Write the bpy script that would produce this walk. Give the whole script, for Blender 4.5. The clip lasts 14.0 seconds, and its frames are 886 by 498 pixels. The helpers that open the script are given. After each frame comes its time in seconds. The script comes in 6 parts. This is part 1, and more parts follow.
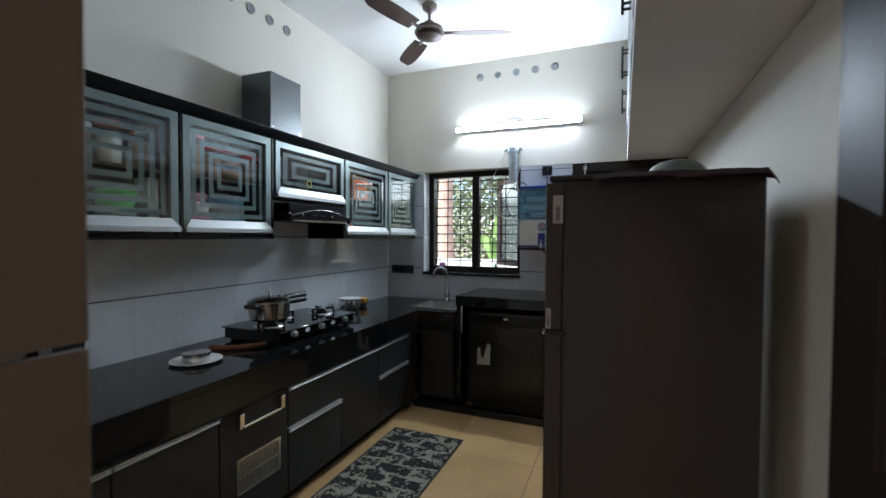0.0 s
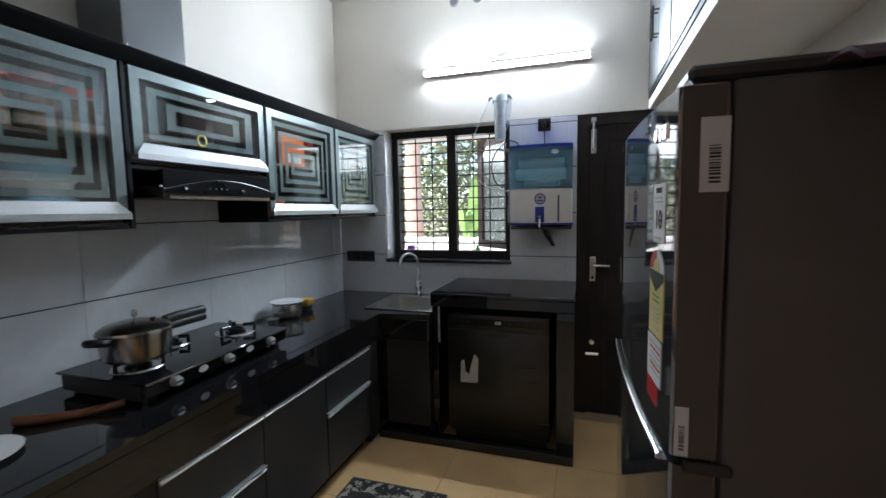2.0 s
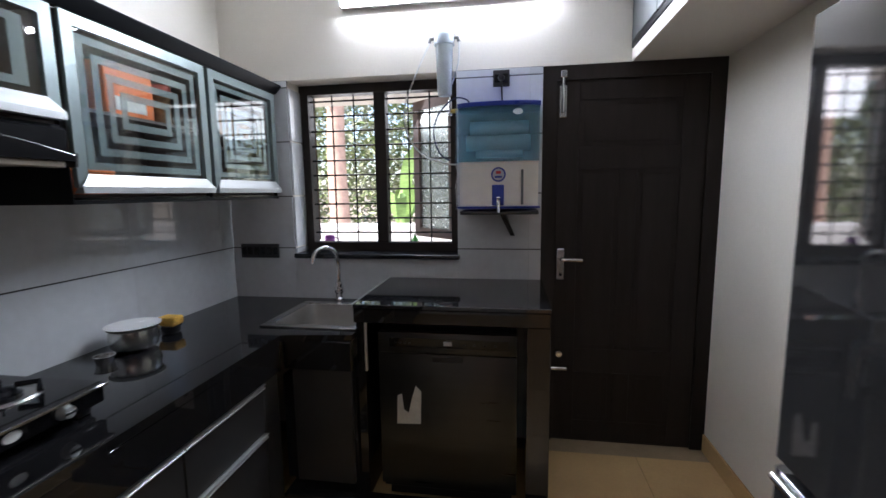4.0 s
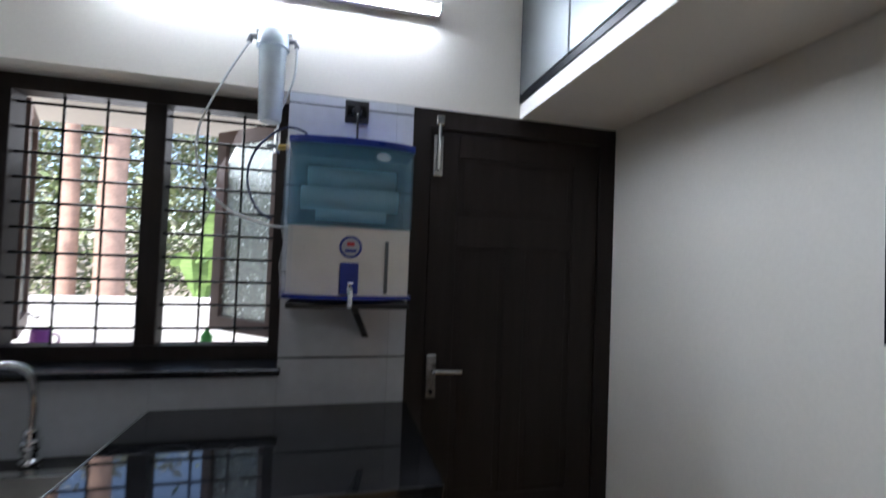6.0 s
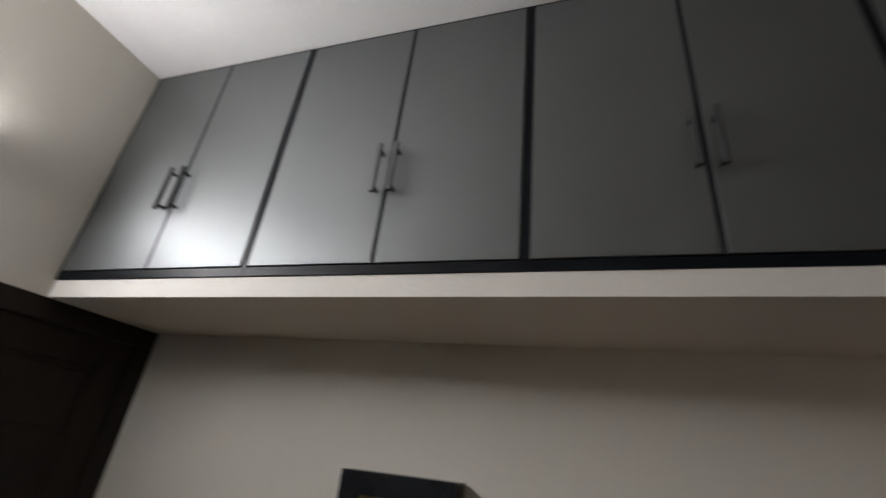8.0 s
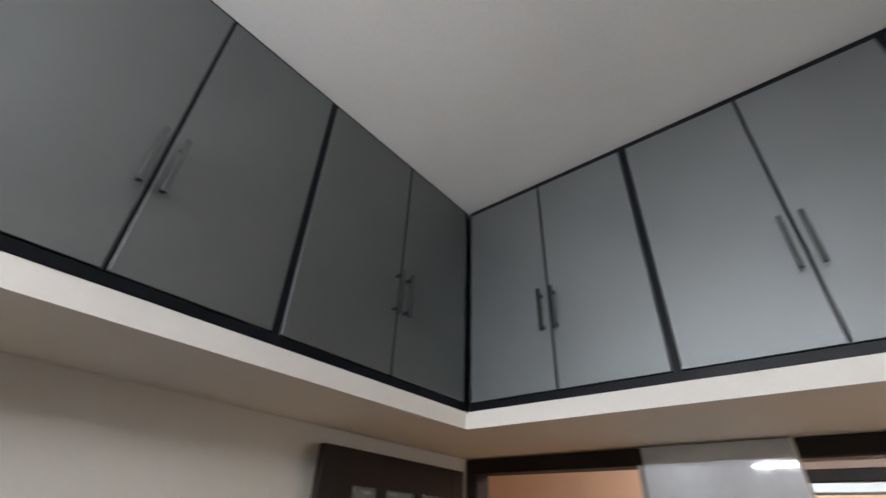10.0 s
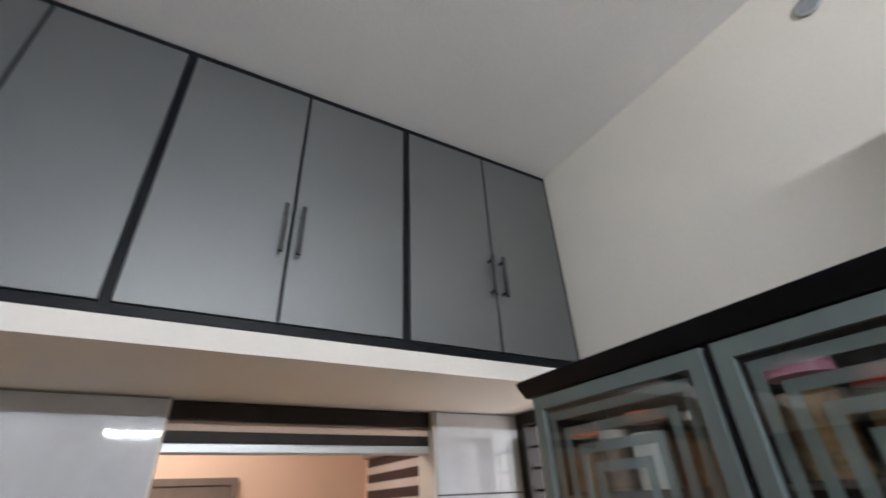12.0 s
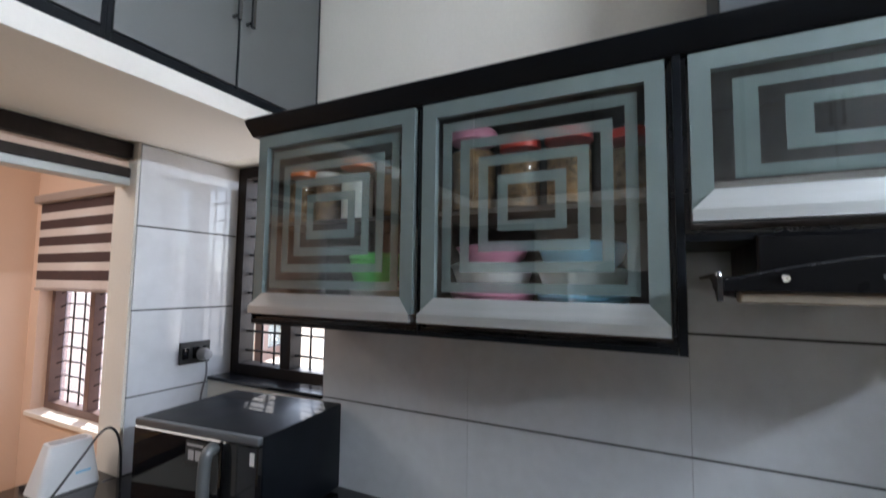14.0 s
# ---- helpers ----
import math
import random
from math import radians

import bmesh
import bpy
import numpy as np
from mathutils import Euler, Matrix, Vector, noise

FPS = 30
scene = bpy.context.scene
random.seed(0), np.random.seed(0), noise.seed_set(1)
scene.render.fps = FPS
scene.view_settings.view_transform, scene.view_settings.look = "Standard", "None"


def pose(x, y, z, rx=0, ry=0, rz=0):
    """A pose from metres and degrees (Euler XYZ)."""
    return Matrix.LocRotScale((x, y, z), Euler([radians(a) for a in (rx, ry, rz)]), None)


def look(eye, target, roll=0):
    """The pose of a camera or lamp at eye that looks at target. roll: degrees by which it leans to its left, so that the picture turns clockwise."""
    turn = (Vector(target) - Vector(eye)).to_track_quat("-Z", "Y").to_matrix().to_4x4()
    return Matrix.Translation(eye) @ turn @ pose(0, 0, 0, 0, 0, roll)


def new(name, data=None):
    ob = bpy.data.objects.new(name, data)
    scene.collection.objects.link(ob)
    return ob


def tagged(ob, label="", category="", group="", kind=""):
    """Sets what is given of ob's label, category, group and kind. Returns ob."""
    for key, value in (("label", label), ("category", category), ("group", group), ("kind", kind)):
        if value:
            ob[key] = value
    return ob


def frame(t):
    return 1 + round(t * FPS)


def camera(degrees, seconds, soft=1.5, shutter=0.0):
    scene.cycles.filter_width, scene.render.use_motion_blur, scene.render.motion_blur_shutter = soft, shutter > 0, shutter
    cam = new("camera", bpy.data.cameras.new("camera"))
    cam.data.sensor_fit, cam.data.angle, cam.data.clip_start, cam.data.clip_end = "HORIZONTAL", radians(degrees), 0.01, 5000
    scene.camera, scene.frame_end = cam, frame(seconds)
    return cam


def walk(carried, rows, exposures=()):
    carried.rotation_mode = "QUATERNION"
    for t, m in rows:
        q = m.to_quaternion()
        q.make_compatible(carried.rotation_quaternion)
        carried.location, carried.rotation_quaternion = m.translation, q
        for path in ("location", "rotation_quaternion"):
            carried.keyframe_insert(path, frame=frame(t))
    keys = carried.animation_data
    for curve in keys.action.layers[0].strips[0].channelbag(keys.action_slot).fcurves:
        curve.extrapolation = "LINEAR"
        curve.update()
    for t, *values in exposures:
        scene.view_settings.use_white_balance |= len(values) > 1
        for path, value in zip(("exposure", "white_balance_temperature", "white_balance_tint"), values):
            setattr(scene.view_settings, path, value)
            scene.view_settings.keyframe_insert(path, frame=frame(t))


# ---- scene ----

LENS = 90.6
HALL_W, TUBE_E, WIN_W = 11.5, 135, 1.2
EXPOSURES = [(0, 1.38, 6000, 8), (2.7, 1.66, 6150, 14), (5.3, 1.60, 6350, 19), (6.0, 1.32, 6050, 15), (6.5, 0.58, 6400, 14), (7.0, 0.30, 6400, 14),
             (7.5, 0.32, 6800, 16), (8.2, 0.66, 7300, 19), (10.3, 1.88, 6750, 16), (11.5, 1.90, 6700, 17), (12.6, 1.82, 6650, 17), (14, 2.16, 6200, 14)]

# ---- camera and walk ----
cam = camera(LENS, 14.0, soft=1.5, shutter=0.4)
PATH = [
    (0, (2.280, -4.052, 1.443), (1.526, -2.201, 1.388), 0.32),
    (0.5, (2.150, -3.834, 1.462), (1.400, -1.980, 1.391), -0.95),
    (1, (2.090, -3.595, 1.457), (1.339, -1.744, 1.353), -1.20),
    (1.5, (2.007, -3.372, 1.463), (1.275, -1.517, 1.318), -1.27),
    (2, (1.930, -3.190, 1.474), (1.311, -1.297, 1.295), -1.05),
    (2.5, (1.894, -2.982, 1.463), (1.302, -1.083, 1.253), -1.00),
    (2.7, (1.890, -2.911, 1.462), (1.299, -1.013, 1.242), -0.85),
    (4.8, (1.595, -2.144, 1.441), (1.528, -0.163, 1.174), -1.11),
    (5, (1.583, -2.051, 1.443), (1.578, -0.068, 1.178), -1.29),
    (5.5, (1.571, -1.854, 1.444), (1.863, 0.108, 1.185), -1.52),
    (6, (1.598, -1.689, 1.502), (2.066, 0.255, 1.553), 2.19),
    (6.5, (1.548, -1.597, 1.609), (2.330, 0.216, 1.928), 4.88),
    (7, (1.428, -1.556, 1.668), (2.680, -0.086, 2.189), 5.13),
    (7.5, (1.368, -1.637, 1.722), (2.851, -0.536, 2.489), 7.50),
    (8, (1.350, -1.743, 1.744), (3.051, -1.141, 2.606), 6.70),
    (8.2, (1.333, -1.779, 1.753), (3.085, -1.417, 2.647), 6.18),
    (10.3, (1.266, -1.880, 1.773), (2.100, -3.335, 2.863), 1.68),
    (10.5, (1.277, -1.884, 1.779), (1.921, -3.439, 2.860), 0.99),
    (11, (1.292, -1.953, 1.769), (1.476, -3.625, 2.850), -0.11),
    (11.5, (1.290, -2.031, 1.745), (0.951, -3.676, 2.831), -0.83),
    (12, (1.329, -2.056, 1.744), (0.445, -3.546, 2.743), -2.93),
    (12.5, (1.336, -2.056, 1.709), (0.052, -3.361, 2.513), -1.97),
    (13, (1.320, -2.051, 1.682), (-0.267, -3.062, 2.361), -1.50),
    (13.5, (1.322, -2.035, 1.626), (-0.388, -2.981, 2.051), 0.29),
    (14, (1.316, -2.034, 1.561), (-0.464, -2.934, 1.713), 0.72),
]
walk(cam, [(t, look(eye, aim, roll)) for t, eye, aim, roll in PATH],
     exposures=EXPOSURES)

# ---- world, sun and large lights ----
world = bpy.data.worlds.new("sky")
scene.world = world
world.use_nodes = True
wn = world.node_tree.nodes
sky = wn.new("ShaderNodeTexSky")
sky.sky_type = "NISHITA"
sky.sun_disc = False
sky.sun_elevation, sky.sun_rotation = radians(52), radians(150)
world.node_tree.links.new(sky.outputs[0], wn["Background"].inputs[0])
wn["Background"].inputs[1].default_value = 0.15
sun = new("sun", bpy.data.lights.new("sun", "SUN"))
sun.data.energy, sun.data.angle, sun.data.color = 4.2, radians(0.6), (1.0, 0.95, 0.87)
sun.matrix_world = look((-6, -3, 12), (0, 3, 0))


def area_lamp(name, eye, aim, w, h, watts, color):
    """An area lamp: daylight entering through one opening, or added fill for the hall."""
    ob = new(name, bpy.data.lights.new(name, "AREA"))
    ob.data.shape, ob.data.size, ob.data.size_y = "RECTANGLE", w, h
    ob.data.energy, ob.data.color = watts, color
    ob.matrix_world = look(eye, aim)
    return ob


area_lamp("window_daylight", (0.91, 0.46, 1.98), (0.91, -1.6, 0.9), 0.92, 0.30, WIN_W, (0.93, 0.97, 1.0))
area_lamp("side_window_daylight", (-0.42, -3.54, 1.62), (1.5, -3.3, 1.2), 0.6, 0.9, 1.5, (0.95, 0.98, 1.0))
# added overhead fill that brightens the hall; it belongs to no fitting
area_lamp("hall_fill_light", (1.6, -5.4, 2.85), (1.6, -5.4, 0), 1.2, 1.2, HALL_W, (1.0, 0.92, 0.84))

# ---- building helpers ----
shift = {}


def thing(name, x, y, z, label, category, group="", kind=""):
    """A top-level thing: an Empty at its base."""
    ob = tagged(new(name), label, category, group, kind)
    ob.location = (x, y, z)
    shift[ob] = Vector((x, y, z))
    return ob


def to_mesh(bm, material, smooth):
    bmesh.ops.recalc_face_normals(bm, faces=bm.faces)
    me = bpy.data.meshes.new("mesh")
    bm.to_mesh(me)
    bm.free()
    me.materials.append(material)
    if smooth:
        me.shade_smooth()
        me.set_sharp_from_angle(angle=radians(35))
    return me


def part(name, bm, material, parent, label="", smooth=True):
    """One mesh part, modelled in room coordinates, under a thing or a part."""
    bmesh.ops.translate(bm, verts=bm.verts, vec=-shift[parent])
    ob = new(name, to_mesh(bm, material, smooth))
    ob.parent = parent
    shift[ob] = shift[parent]
    return tagged(ob, label)


def struct(name, bm, material, label, category):
    """A piece of the setting."""
    ob = new(name, to_mesh(bm, material, True))
    shift[ob] = Vector((0, 0, 0))
    return tagged(ob, label, category, kind="structure")


def single(name, bm, material, label, category, group=""):
    """A thing that is one mesh, with its origin at the middle of its base."""
    lo = [min(v.co[i] for v in bm.verts) for i in range(3)]
    hi = [max(v.co[i] for v in bm.verts) for i in range(3)]
    base = Vector(((lo[0] + hi[0]) / 2, (lo[1] + hi[1]) / 2, lo[2]))
    bmesh.ops.translate(bm, verts=bm.verts, vec=-base)
    ob = new(name, to_mesh(bm, material, True))
    ob.location = base
    shift[ob] = base
    return tagged(ob, label, category, group)


def box(x0, x1, y0, y1, z0, z1, bevel=0.0, bm=None, segments=1):
    """Adds a box, with bevelled edges if asked, to bm."""
    one = bmesh.new()
    v = [one.verts.new((x, y, z)) for x in sorted((x0, x1)) for y in sorted((y0, y1)) for z in sorted((z0, z1))]
    for q in ((0, 1, 3, 2), (4, 6, 7, 5), (0, 4, 5, 1), (2, 3, 7, 6), (0, 2, 6, 4), (1, 5, 7, 3)):
        one.faces.new([v[i] for i in q])
    if bevel:
        bmesh.ops.bevel(one, geom=one.edges[:], offset=bevel, segments=segments, affect="EDGES", profile=0.5)
    if bm is None:
        return one
    return join(bm, one)


def join(bm, one):
    me = bpy.data.meshes.new("tmp")
    one.to_mesh(me)
    one.free()
    bm.from_mesh(me)
    bpy.data.meshes.remove(me)
    return bm


def tube(points, r, bm=None, seg=10, ends=True, r_end=None):
    """A round bar or cable along points."""
    bm = bm or bmesh.new()
    pts = [Vector(p) for p in points]
    rings, side = [], None
    for i, p in enumerate(pts):
        d = (pts[min(i + 1, len(pts) - 1)] - pts[max(i - 1, 0)]).normalized()
        if side is None:
            side = d.orthogonal().normalized()
        side = (side - d * side.dot(d)).normalized()
        up = d.cross(side)
        rr = r if r_end is None else r + (r_end - r) * i / (len(pts) - 1)
        rings.append([bm.verts.new(p + rr * (math.cos(a) * side + math.sin(a) * up))
                      for a in (2 * math.pi * k / seg for k in range(seg))])
    for a, b in zip(rings, rings[1:]):
        for k in range(seg):
            bm.faces.new((a[k], a[(k + 1) % seg], b[(k + 1) % seg], b[k]))
    if ends:
        bm.faces.new(rings[0][::-1])
        bm.faces.new(rings[-1])
    return bm


def arc(points, n=8):
    """A smooth run of points through the given ones (Catmull-Rom)."""
    p = [Vector(points[0])] + [Vector(q) for q in points] + [Vector(points[-1])]
    out = []
    for i in range(1, len(p) - 2):
        for k in range(n):
            t = k / n
            out.append(0.5 * (2 * p[i] + (p[i + 1] - p[i - 1]) * t + (2 * p[i - 1] - 5 * p[i] + 4 * p[i + 1] - p[i + 2]) * t * t
                              + (3 * p[i] - p[i - 1] - 3 * p[i + 1] + p[i + 2]) * t ** 3))
    return out + [p[-2]]


def lathe(profile, x, y, z, bm=None, seg=32, axis="z", sx=1.0, sy=1.0):
    """A turned shape: (radius, height) pairs round an axis through x, y, z."""
    bm = bm or bmesh.new()
    rings = []
    for r, h in profile:
        ring = []
        for k in range(seg):
            a = 2 * math.pi * k / seg
            u, w = r * math.cos(a) * sx, r * math.sin(a) * sy
            q = {"z": (u, w, h), "y": (u, h, w), "x": (h, u, w)}[axis]
            ring.append(bm.verts.new((x + q[0], y + q[1], z + q[2])))
        rings.append(ring)
    for a, b in zip(rings, rings[1:]):
        for k in range(seg):
            bm.faces.new((a[k], a[(k + 1) % seg], b[(k + 1) % seg], b[k]))
    for ring in (rings[0], rings[-1]):
        if (ring[0].co - ring[seg // 2].co).length > 1e-5:
            bm.faces.new(ring)
    bmesh.ops.remove_doubles(bm, verts=bm.verts, dist=1e-6)
    return bm


def prism(outline, axis, a, b, bm=None):
    """Extrudes a flat outline of (u, v) pairs along an axis from a to b."""
    bm = bm or bmesh.new()
    put = {"x": lambda u, v, w: (w, u, v), "y": lambda u, v, w: (u, w, v), "z": lambda u, v, w: (u, v, w)}[axis]
    r0 = [bm.verts.new(put(u, v, a)) for u, v in outline]
    r1 = [bm.verts.new(put(u, v, b)) for u, v in outline]
    n = len(outline)
    for k in range(n):
        bm.faces.new((r0[k], r0[(k + 1) % n], r1[(k + 1) % n], r1[k]))
    bm.faces.new(r0)
    bm.faces.new(r1[::-1])
    return bm


def rounded(u0, u1, v0, v1, r, n=5):
    """The outline of a rectangle with round corners."""
    out = []
    for cu, cv, a0 in ((u1 - r, v1 - r, 0), (u0 + r, v1 - r, 90), (u0 + r, v0 + r, 180), (u1 - r, v0 + r, 270)):
        for k in range(n + 1):
            a = radians(a0 + 90 * k / n)
            out.append((cu + r * math.cos(a), cv + r * math.sin(a)))
    return out


def frame_mesh(u0, u1, v0, v1, w, a, b, put, bottom=True, side=None):
    """A mitred frame (or, with no bottom, a portal) as one closed mesh; put turns (u, v, depth) into a place."""
    bm = bmesh.new()
    if bottom:
        outer = [(u0, v0), (u1, v0), (u1, v1), (u0, v1)]
        q = side or w
        inner = [(u0 + q, v0 + w), (u1 - q, v0 + w), (u1 - q, v1 - w), (u0 + q, v1 - w)]
    else:
        outer = [(u1, v0), (u1, v1), (u0, v1), (u0, v0)]
        inner = [(u1 - w, v0), (u1 - w, v1 - w), (u0 + w, v1 - w), (u0 + w, v0)]
    grid = [[bm.verts.new(put(u, v, d)) for u, v in loop] for loop in (outer, inner) for d in (a, b)]
    oa, ob_, ia, ib = grid
    for k in range(4 if bottom else 3):
        n = (k + 1) % 4
        bm.faces.new((oa[k], oa[n], ia[n], ia[k]))
        bm.faces.new((ob_[k], ob_[n], ib[n], ib[k]))
        bm.faces.new((oa[k], oa[n], ob_[n], ob_[k]))
        bm.faces.new((ia[k], ia[n], ib[n], ib[k]))
    if not bottom:
        for k in (0, 3):
            bm.faces.new((oa[k], ob_[k], ib[k], ia[k]))
    return bm


# ---- materials ----
def mat(name, color, rough=0.5, metal=0.0, var=0.12, scale=6.0, grain=140.0, bump=0.05, coat=0.0, stretch=(1, 1, 1),
        rough_var=0.08, tint=None, emit=0.0, transmission=0.0, ior=1.45, alpha=1.0, random_tone=0.0, spec=0.5):
    """A surface with broad stains, fine grain, uneven gloss and slight relief."""
    m = bpy.data.materials.new(name)
    m.use_nodes = True
    nt = m.node_tree
    n, ln = nt.nodes, nt.links
    b = n["Principled BSDF"]
    geo, mp = n.new("ShaderNodeNewGeometry"), n.new("ShaderNodeMapping")
    mp.inputs["Scale"].default_value = stretch
    ln.new(geo.outputs["Position"], mp.inputs[0])
    broad, fine = n.new("ShaderNodeTexNoise"), n.new("ShaderNodeTexNoise")
    broad.inputs["Scale"].default_value, broad.inputs["Detail"].default_value = scale, 5
    fine.inputs["Scale"].default_value, fine.inputs["Detail"].default_value = grain, 3
    ln.new(mp.outputs[0], broad.inputs[0])
    ln.new(mp.outputs[0], fine.inputs[0])
    add = n.new("ShaderNodeMath")
    add.operation = "MULTIPLY_ADD"
    ln.new(fine.outputs[0], add.inputs[0])
    add.inputs[1].default_value = 0.35
    ln.new(broad.outputs[0], add.inputs[2])
    ramp = n.new("ShaderNodeMapRange")
    ramp.inputs[1].default_value, ramp.inputs[2].default_value = 0.4, 0.95
    ln.new(add.outputs[0], ramp.inputs[0])
    mix = n.new("ShaderNodeMix")
    mix.data_type = "RGBA"
    dark = [c * (1 - var) for c in color]
    light = [min(1, c * (1 + var)) for c in (tint or color)]
    mix.inputs[6].default_value, mix.inputs[7].default_value = (*dark, 1), (*light, 1)
    ln.new(ramp.outputs[0], mix.inputs[0])
    out = mix.outputs[2]
    if random_tone:
        info, mr, hsv = n.new("ShaderNodeObjectInfo"), n.new("ShaderNodeMapRange"), n.new("ShaderNodeHueSaturation")
        mr.inputs[3].default_value, mr.inputs[4].default_value = 1 - random_tone, 1 + random_tone
        ln.new(info.outputs["Random"], mr.inputs[0])
        ln.new(mr.outputs[0], hsv.inputs["Value"])
        ln.new(out, hsv.inputs["Color"])
        out = hsv.outputs[0]
    ln.new(out, b.inputs["Base Color"])
    rr = n.new("ShaderNodeMapRange")
    rr.inputs[3].default_value, rr.inputs[4].default_value = max(0.02, rough - rough_var), min(1, rough + rough_var)
    ln.new(broad.outputs[0], rr.inputs[0])
    ln.new(rr.outputs[0], b.inputs["Roughness"])
    b.inputs["Metallic"].default_value = metal
    b.inputs["Specular IOR Level"].default_value = spec
    b.inputs["Coat Weight"].default_value = coat
    b.inputs["Coat Roughness"].default_value = 0.04
    b.inputs["IOR"].default_value = ior
    b.inputs["Transmission Weight"].default_value = transmission
    b.inputs["Alpha"].default_value = alpha
    if bump:
        bp = n.new("ShaderNodeBump")
        bp.inputs["Strength"].default_value, bp.inputs["Distance"].default_value = bump, 0.01
        ln.new(fine.outputs[0], bp.inputs["Height"])
        ln.new(bp.outputs[0], b.inputs["Normal"])
    if emit:
        b.inputs["Emission Color"].default_value = (*color, 1)
        b.inputs["Emission Strength"].default_value = emit
    return m


def clear_glass(name, color=(1, 1, 1), gloss=0.12, haze=0.02):
    """Thin glass: see-through with a mirror sheen that grows at grazing angles."""
    m = bpy.data.materials.new(name)
    m.use_nodes = True
    n, ln = m.node_tree.nodes, m.node_tree.links
    n.remove(n["Principled BSDF"])
    tr, gl, mx, lw, pw, ma = (n.new("ShaderNodeBsdfTransparent"), n.new("ShaderNodeBsdfGlossy"), n.new("ShaderNodeMixShader"),
                              n.new("ShaderNodeLayerWeight"), n.new("ShaderNodeMath"), n.new("ShaderNodeMath"))
    pw.operation, ma.operation = "POWER", "MULTIPLY_ADD"
    pw.inputs[1].default_value, ma.inputs[1].default_value, ma.inputs[2].default_value = 5.0, 0.85, 0.04 + 0.2 * gloss
    lw.inputs[0].default_value = 0.5
    ln.new(lw.outputs["Facing"], pw.inputs[0])
    ln.new(pw.outputs[0], ma.inputs[0])
    tr.inputs[0].default_value = (*color, 1)
    gl.inputs["Roughness"].default_value = haze
    ln.new(ma.outputs[0], mx.inputs[0])
    ln.new(tr.outputs[0], mx.inputs[1])
    ln.new(gl.outputs[0], mx.inputs[2])
    ln.new(mx.outputs[0], n["Material Output"].inputs[0])
    return m


def frosted(name, color):
    """Acid-etched glass: it scatters light both ways and lets a little straight through."""
    m = mat(name, color, 0.35, var=0.08, scale=14, grain=300, bump=0.02)
    n, ln = m.node_tree.nodes, m.node_tree.links
    tl, tr, m1, m2 = (n.new("ShaderNodeBsdfTranslucent"), n.new("ShaderNodeBsdfTransparent"), n.new("ShaderNodeMixShader"), n.new("ShaderNodeMixShader"))
    tl.inputs[0].default_value = (*[min(1, c * 1.6) for c in color], 1)
    m1.inputs[0].default_value, m2.inputs[0].default_value = 0.40, 0.60
    ln.new(n["Principled BSDF"].outputs[0], m1.inputs[1])
    ln.new(tl.outputs[0], m1.inputs[2])
    ln.new(m1.outputs[0], m2.inputs[1])
    ln.new(tr.outputs[0], m2.inputs[2])
    ln.new(m2.outputs[0], n["Material Output"].inputs[0])
    return m


WALL = mat("wall_paint", (0.75, 0.71, 0.635), 0.75, var=0.07, scale=1.4, grain=90, bump=0.04)
CEIL = mat("ceiling_paint", (0.84, 0.83, 0.81), 0.8, var=0.07, scale=1.3, grain=80, bump=0.1)
LOFT_WHITE = mat("loft_paint", (0.80, 0.76, 0.70), 0.7, var=0.04, scale=2.5, grain=90, bump=0.1)
WALL_TILE = mat("grey_wall_tile", (0.57, 0.59, 0.61), 0.035, var=0.13, scale=1.7, grain=25, bump=0.002, rough_var=0.012, random_tone=0.03)
WHITE_TILE = mat("white_marble_tile", (0.59, 0.60, 0.62), 0.04, var=0.12, scale=2.2, grain=20, bump=0.004, rough_var=0.015, random_tone=0.03)
GROUT = mat("dark_grout", (0.06, 0.06, 0.06), 0.9, var=0.2)
PALE_GROUT = mat("tan_grout", (0.30, 0.22, 0.13), 0.9, var=0.2)
TAN_TILE = mat("tan_pier_tile", (0.29, 0.27, 0.25), 0.35, var=0.1, scale=3, grain=40, bump=0.02, random_tone=0.03)
FLOOR_TILE = mat("cream_floor_tile", (0.56, 0.375, 0.18), 0.22, var=0.12, scale=3.0, grain=60, bump=0.01, rough_var=0.06, random_tone=0.04)
DARK_WOOD = mat("dark_stained_wood", (0.026, 0.020, 0.018), 0.5, spec=0.22, var=0.2, scale=5, grain=60, bump=0.12, stretch=(6, 6, 0.6), rough_var=0.1)
GRANITE = mat("black_granite", (0.010, 0.010, 0.011), 0.04, spec=0.7, var=0.25, scale=30, grain=400, bump=0.0, rough_var=0.015)
BASE_LAM = mat("dark_grey_laminate", (0.030, 0.030, 0.031), 0.38, spec=0.4, var=0.15, scale=4, grain=220, bump=0.03)
LOFT_LAM = mat("grey_satin_laminate", (0.195, 0.205, 0.206), 0.52, 0.92, var=0.06, scale=3, grain=260, bump=0.03, rough_var=0.04)
BLACK_FRAME = mat("black_lacquer", (0.010, 0.011, 0.014), 0.22, var=0.3, scale=8, grain=120, bump=0.02)
ALU = mat("brushed_aluminium", (0.62, 0.64, 0.64), 0.34, 1.0, var=0.1, scale=12, grain=300, bump=0.03, stretch=(1, 0.15, 4))
ALU_MATT = mat("silver_profile", (0.52, 0.55, 0.55), 0.45, 0.7, var=0.08, scale=12, grain=300, bump=0.02)
RAIL = mat("satin_rail", (0.46, 0.48, 0.48), 0.42, 0.6, var=0.1, scale=12, grain=300, bump=0.03, stretch=(1, 0.15, 4))
HANDLE = mat("dark_chrome", (0.15, 0.155, 0.16), 0.16, 1.0, var=0.1, scale=12, bump=0.0)
CHROME = mat("chrome", (0.75, 0.76, 0.77), 0.10, 1.0, var=0.05, scale=12, bump=0.0)
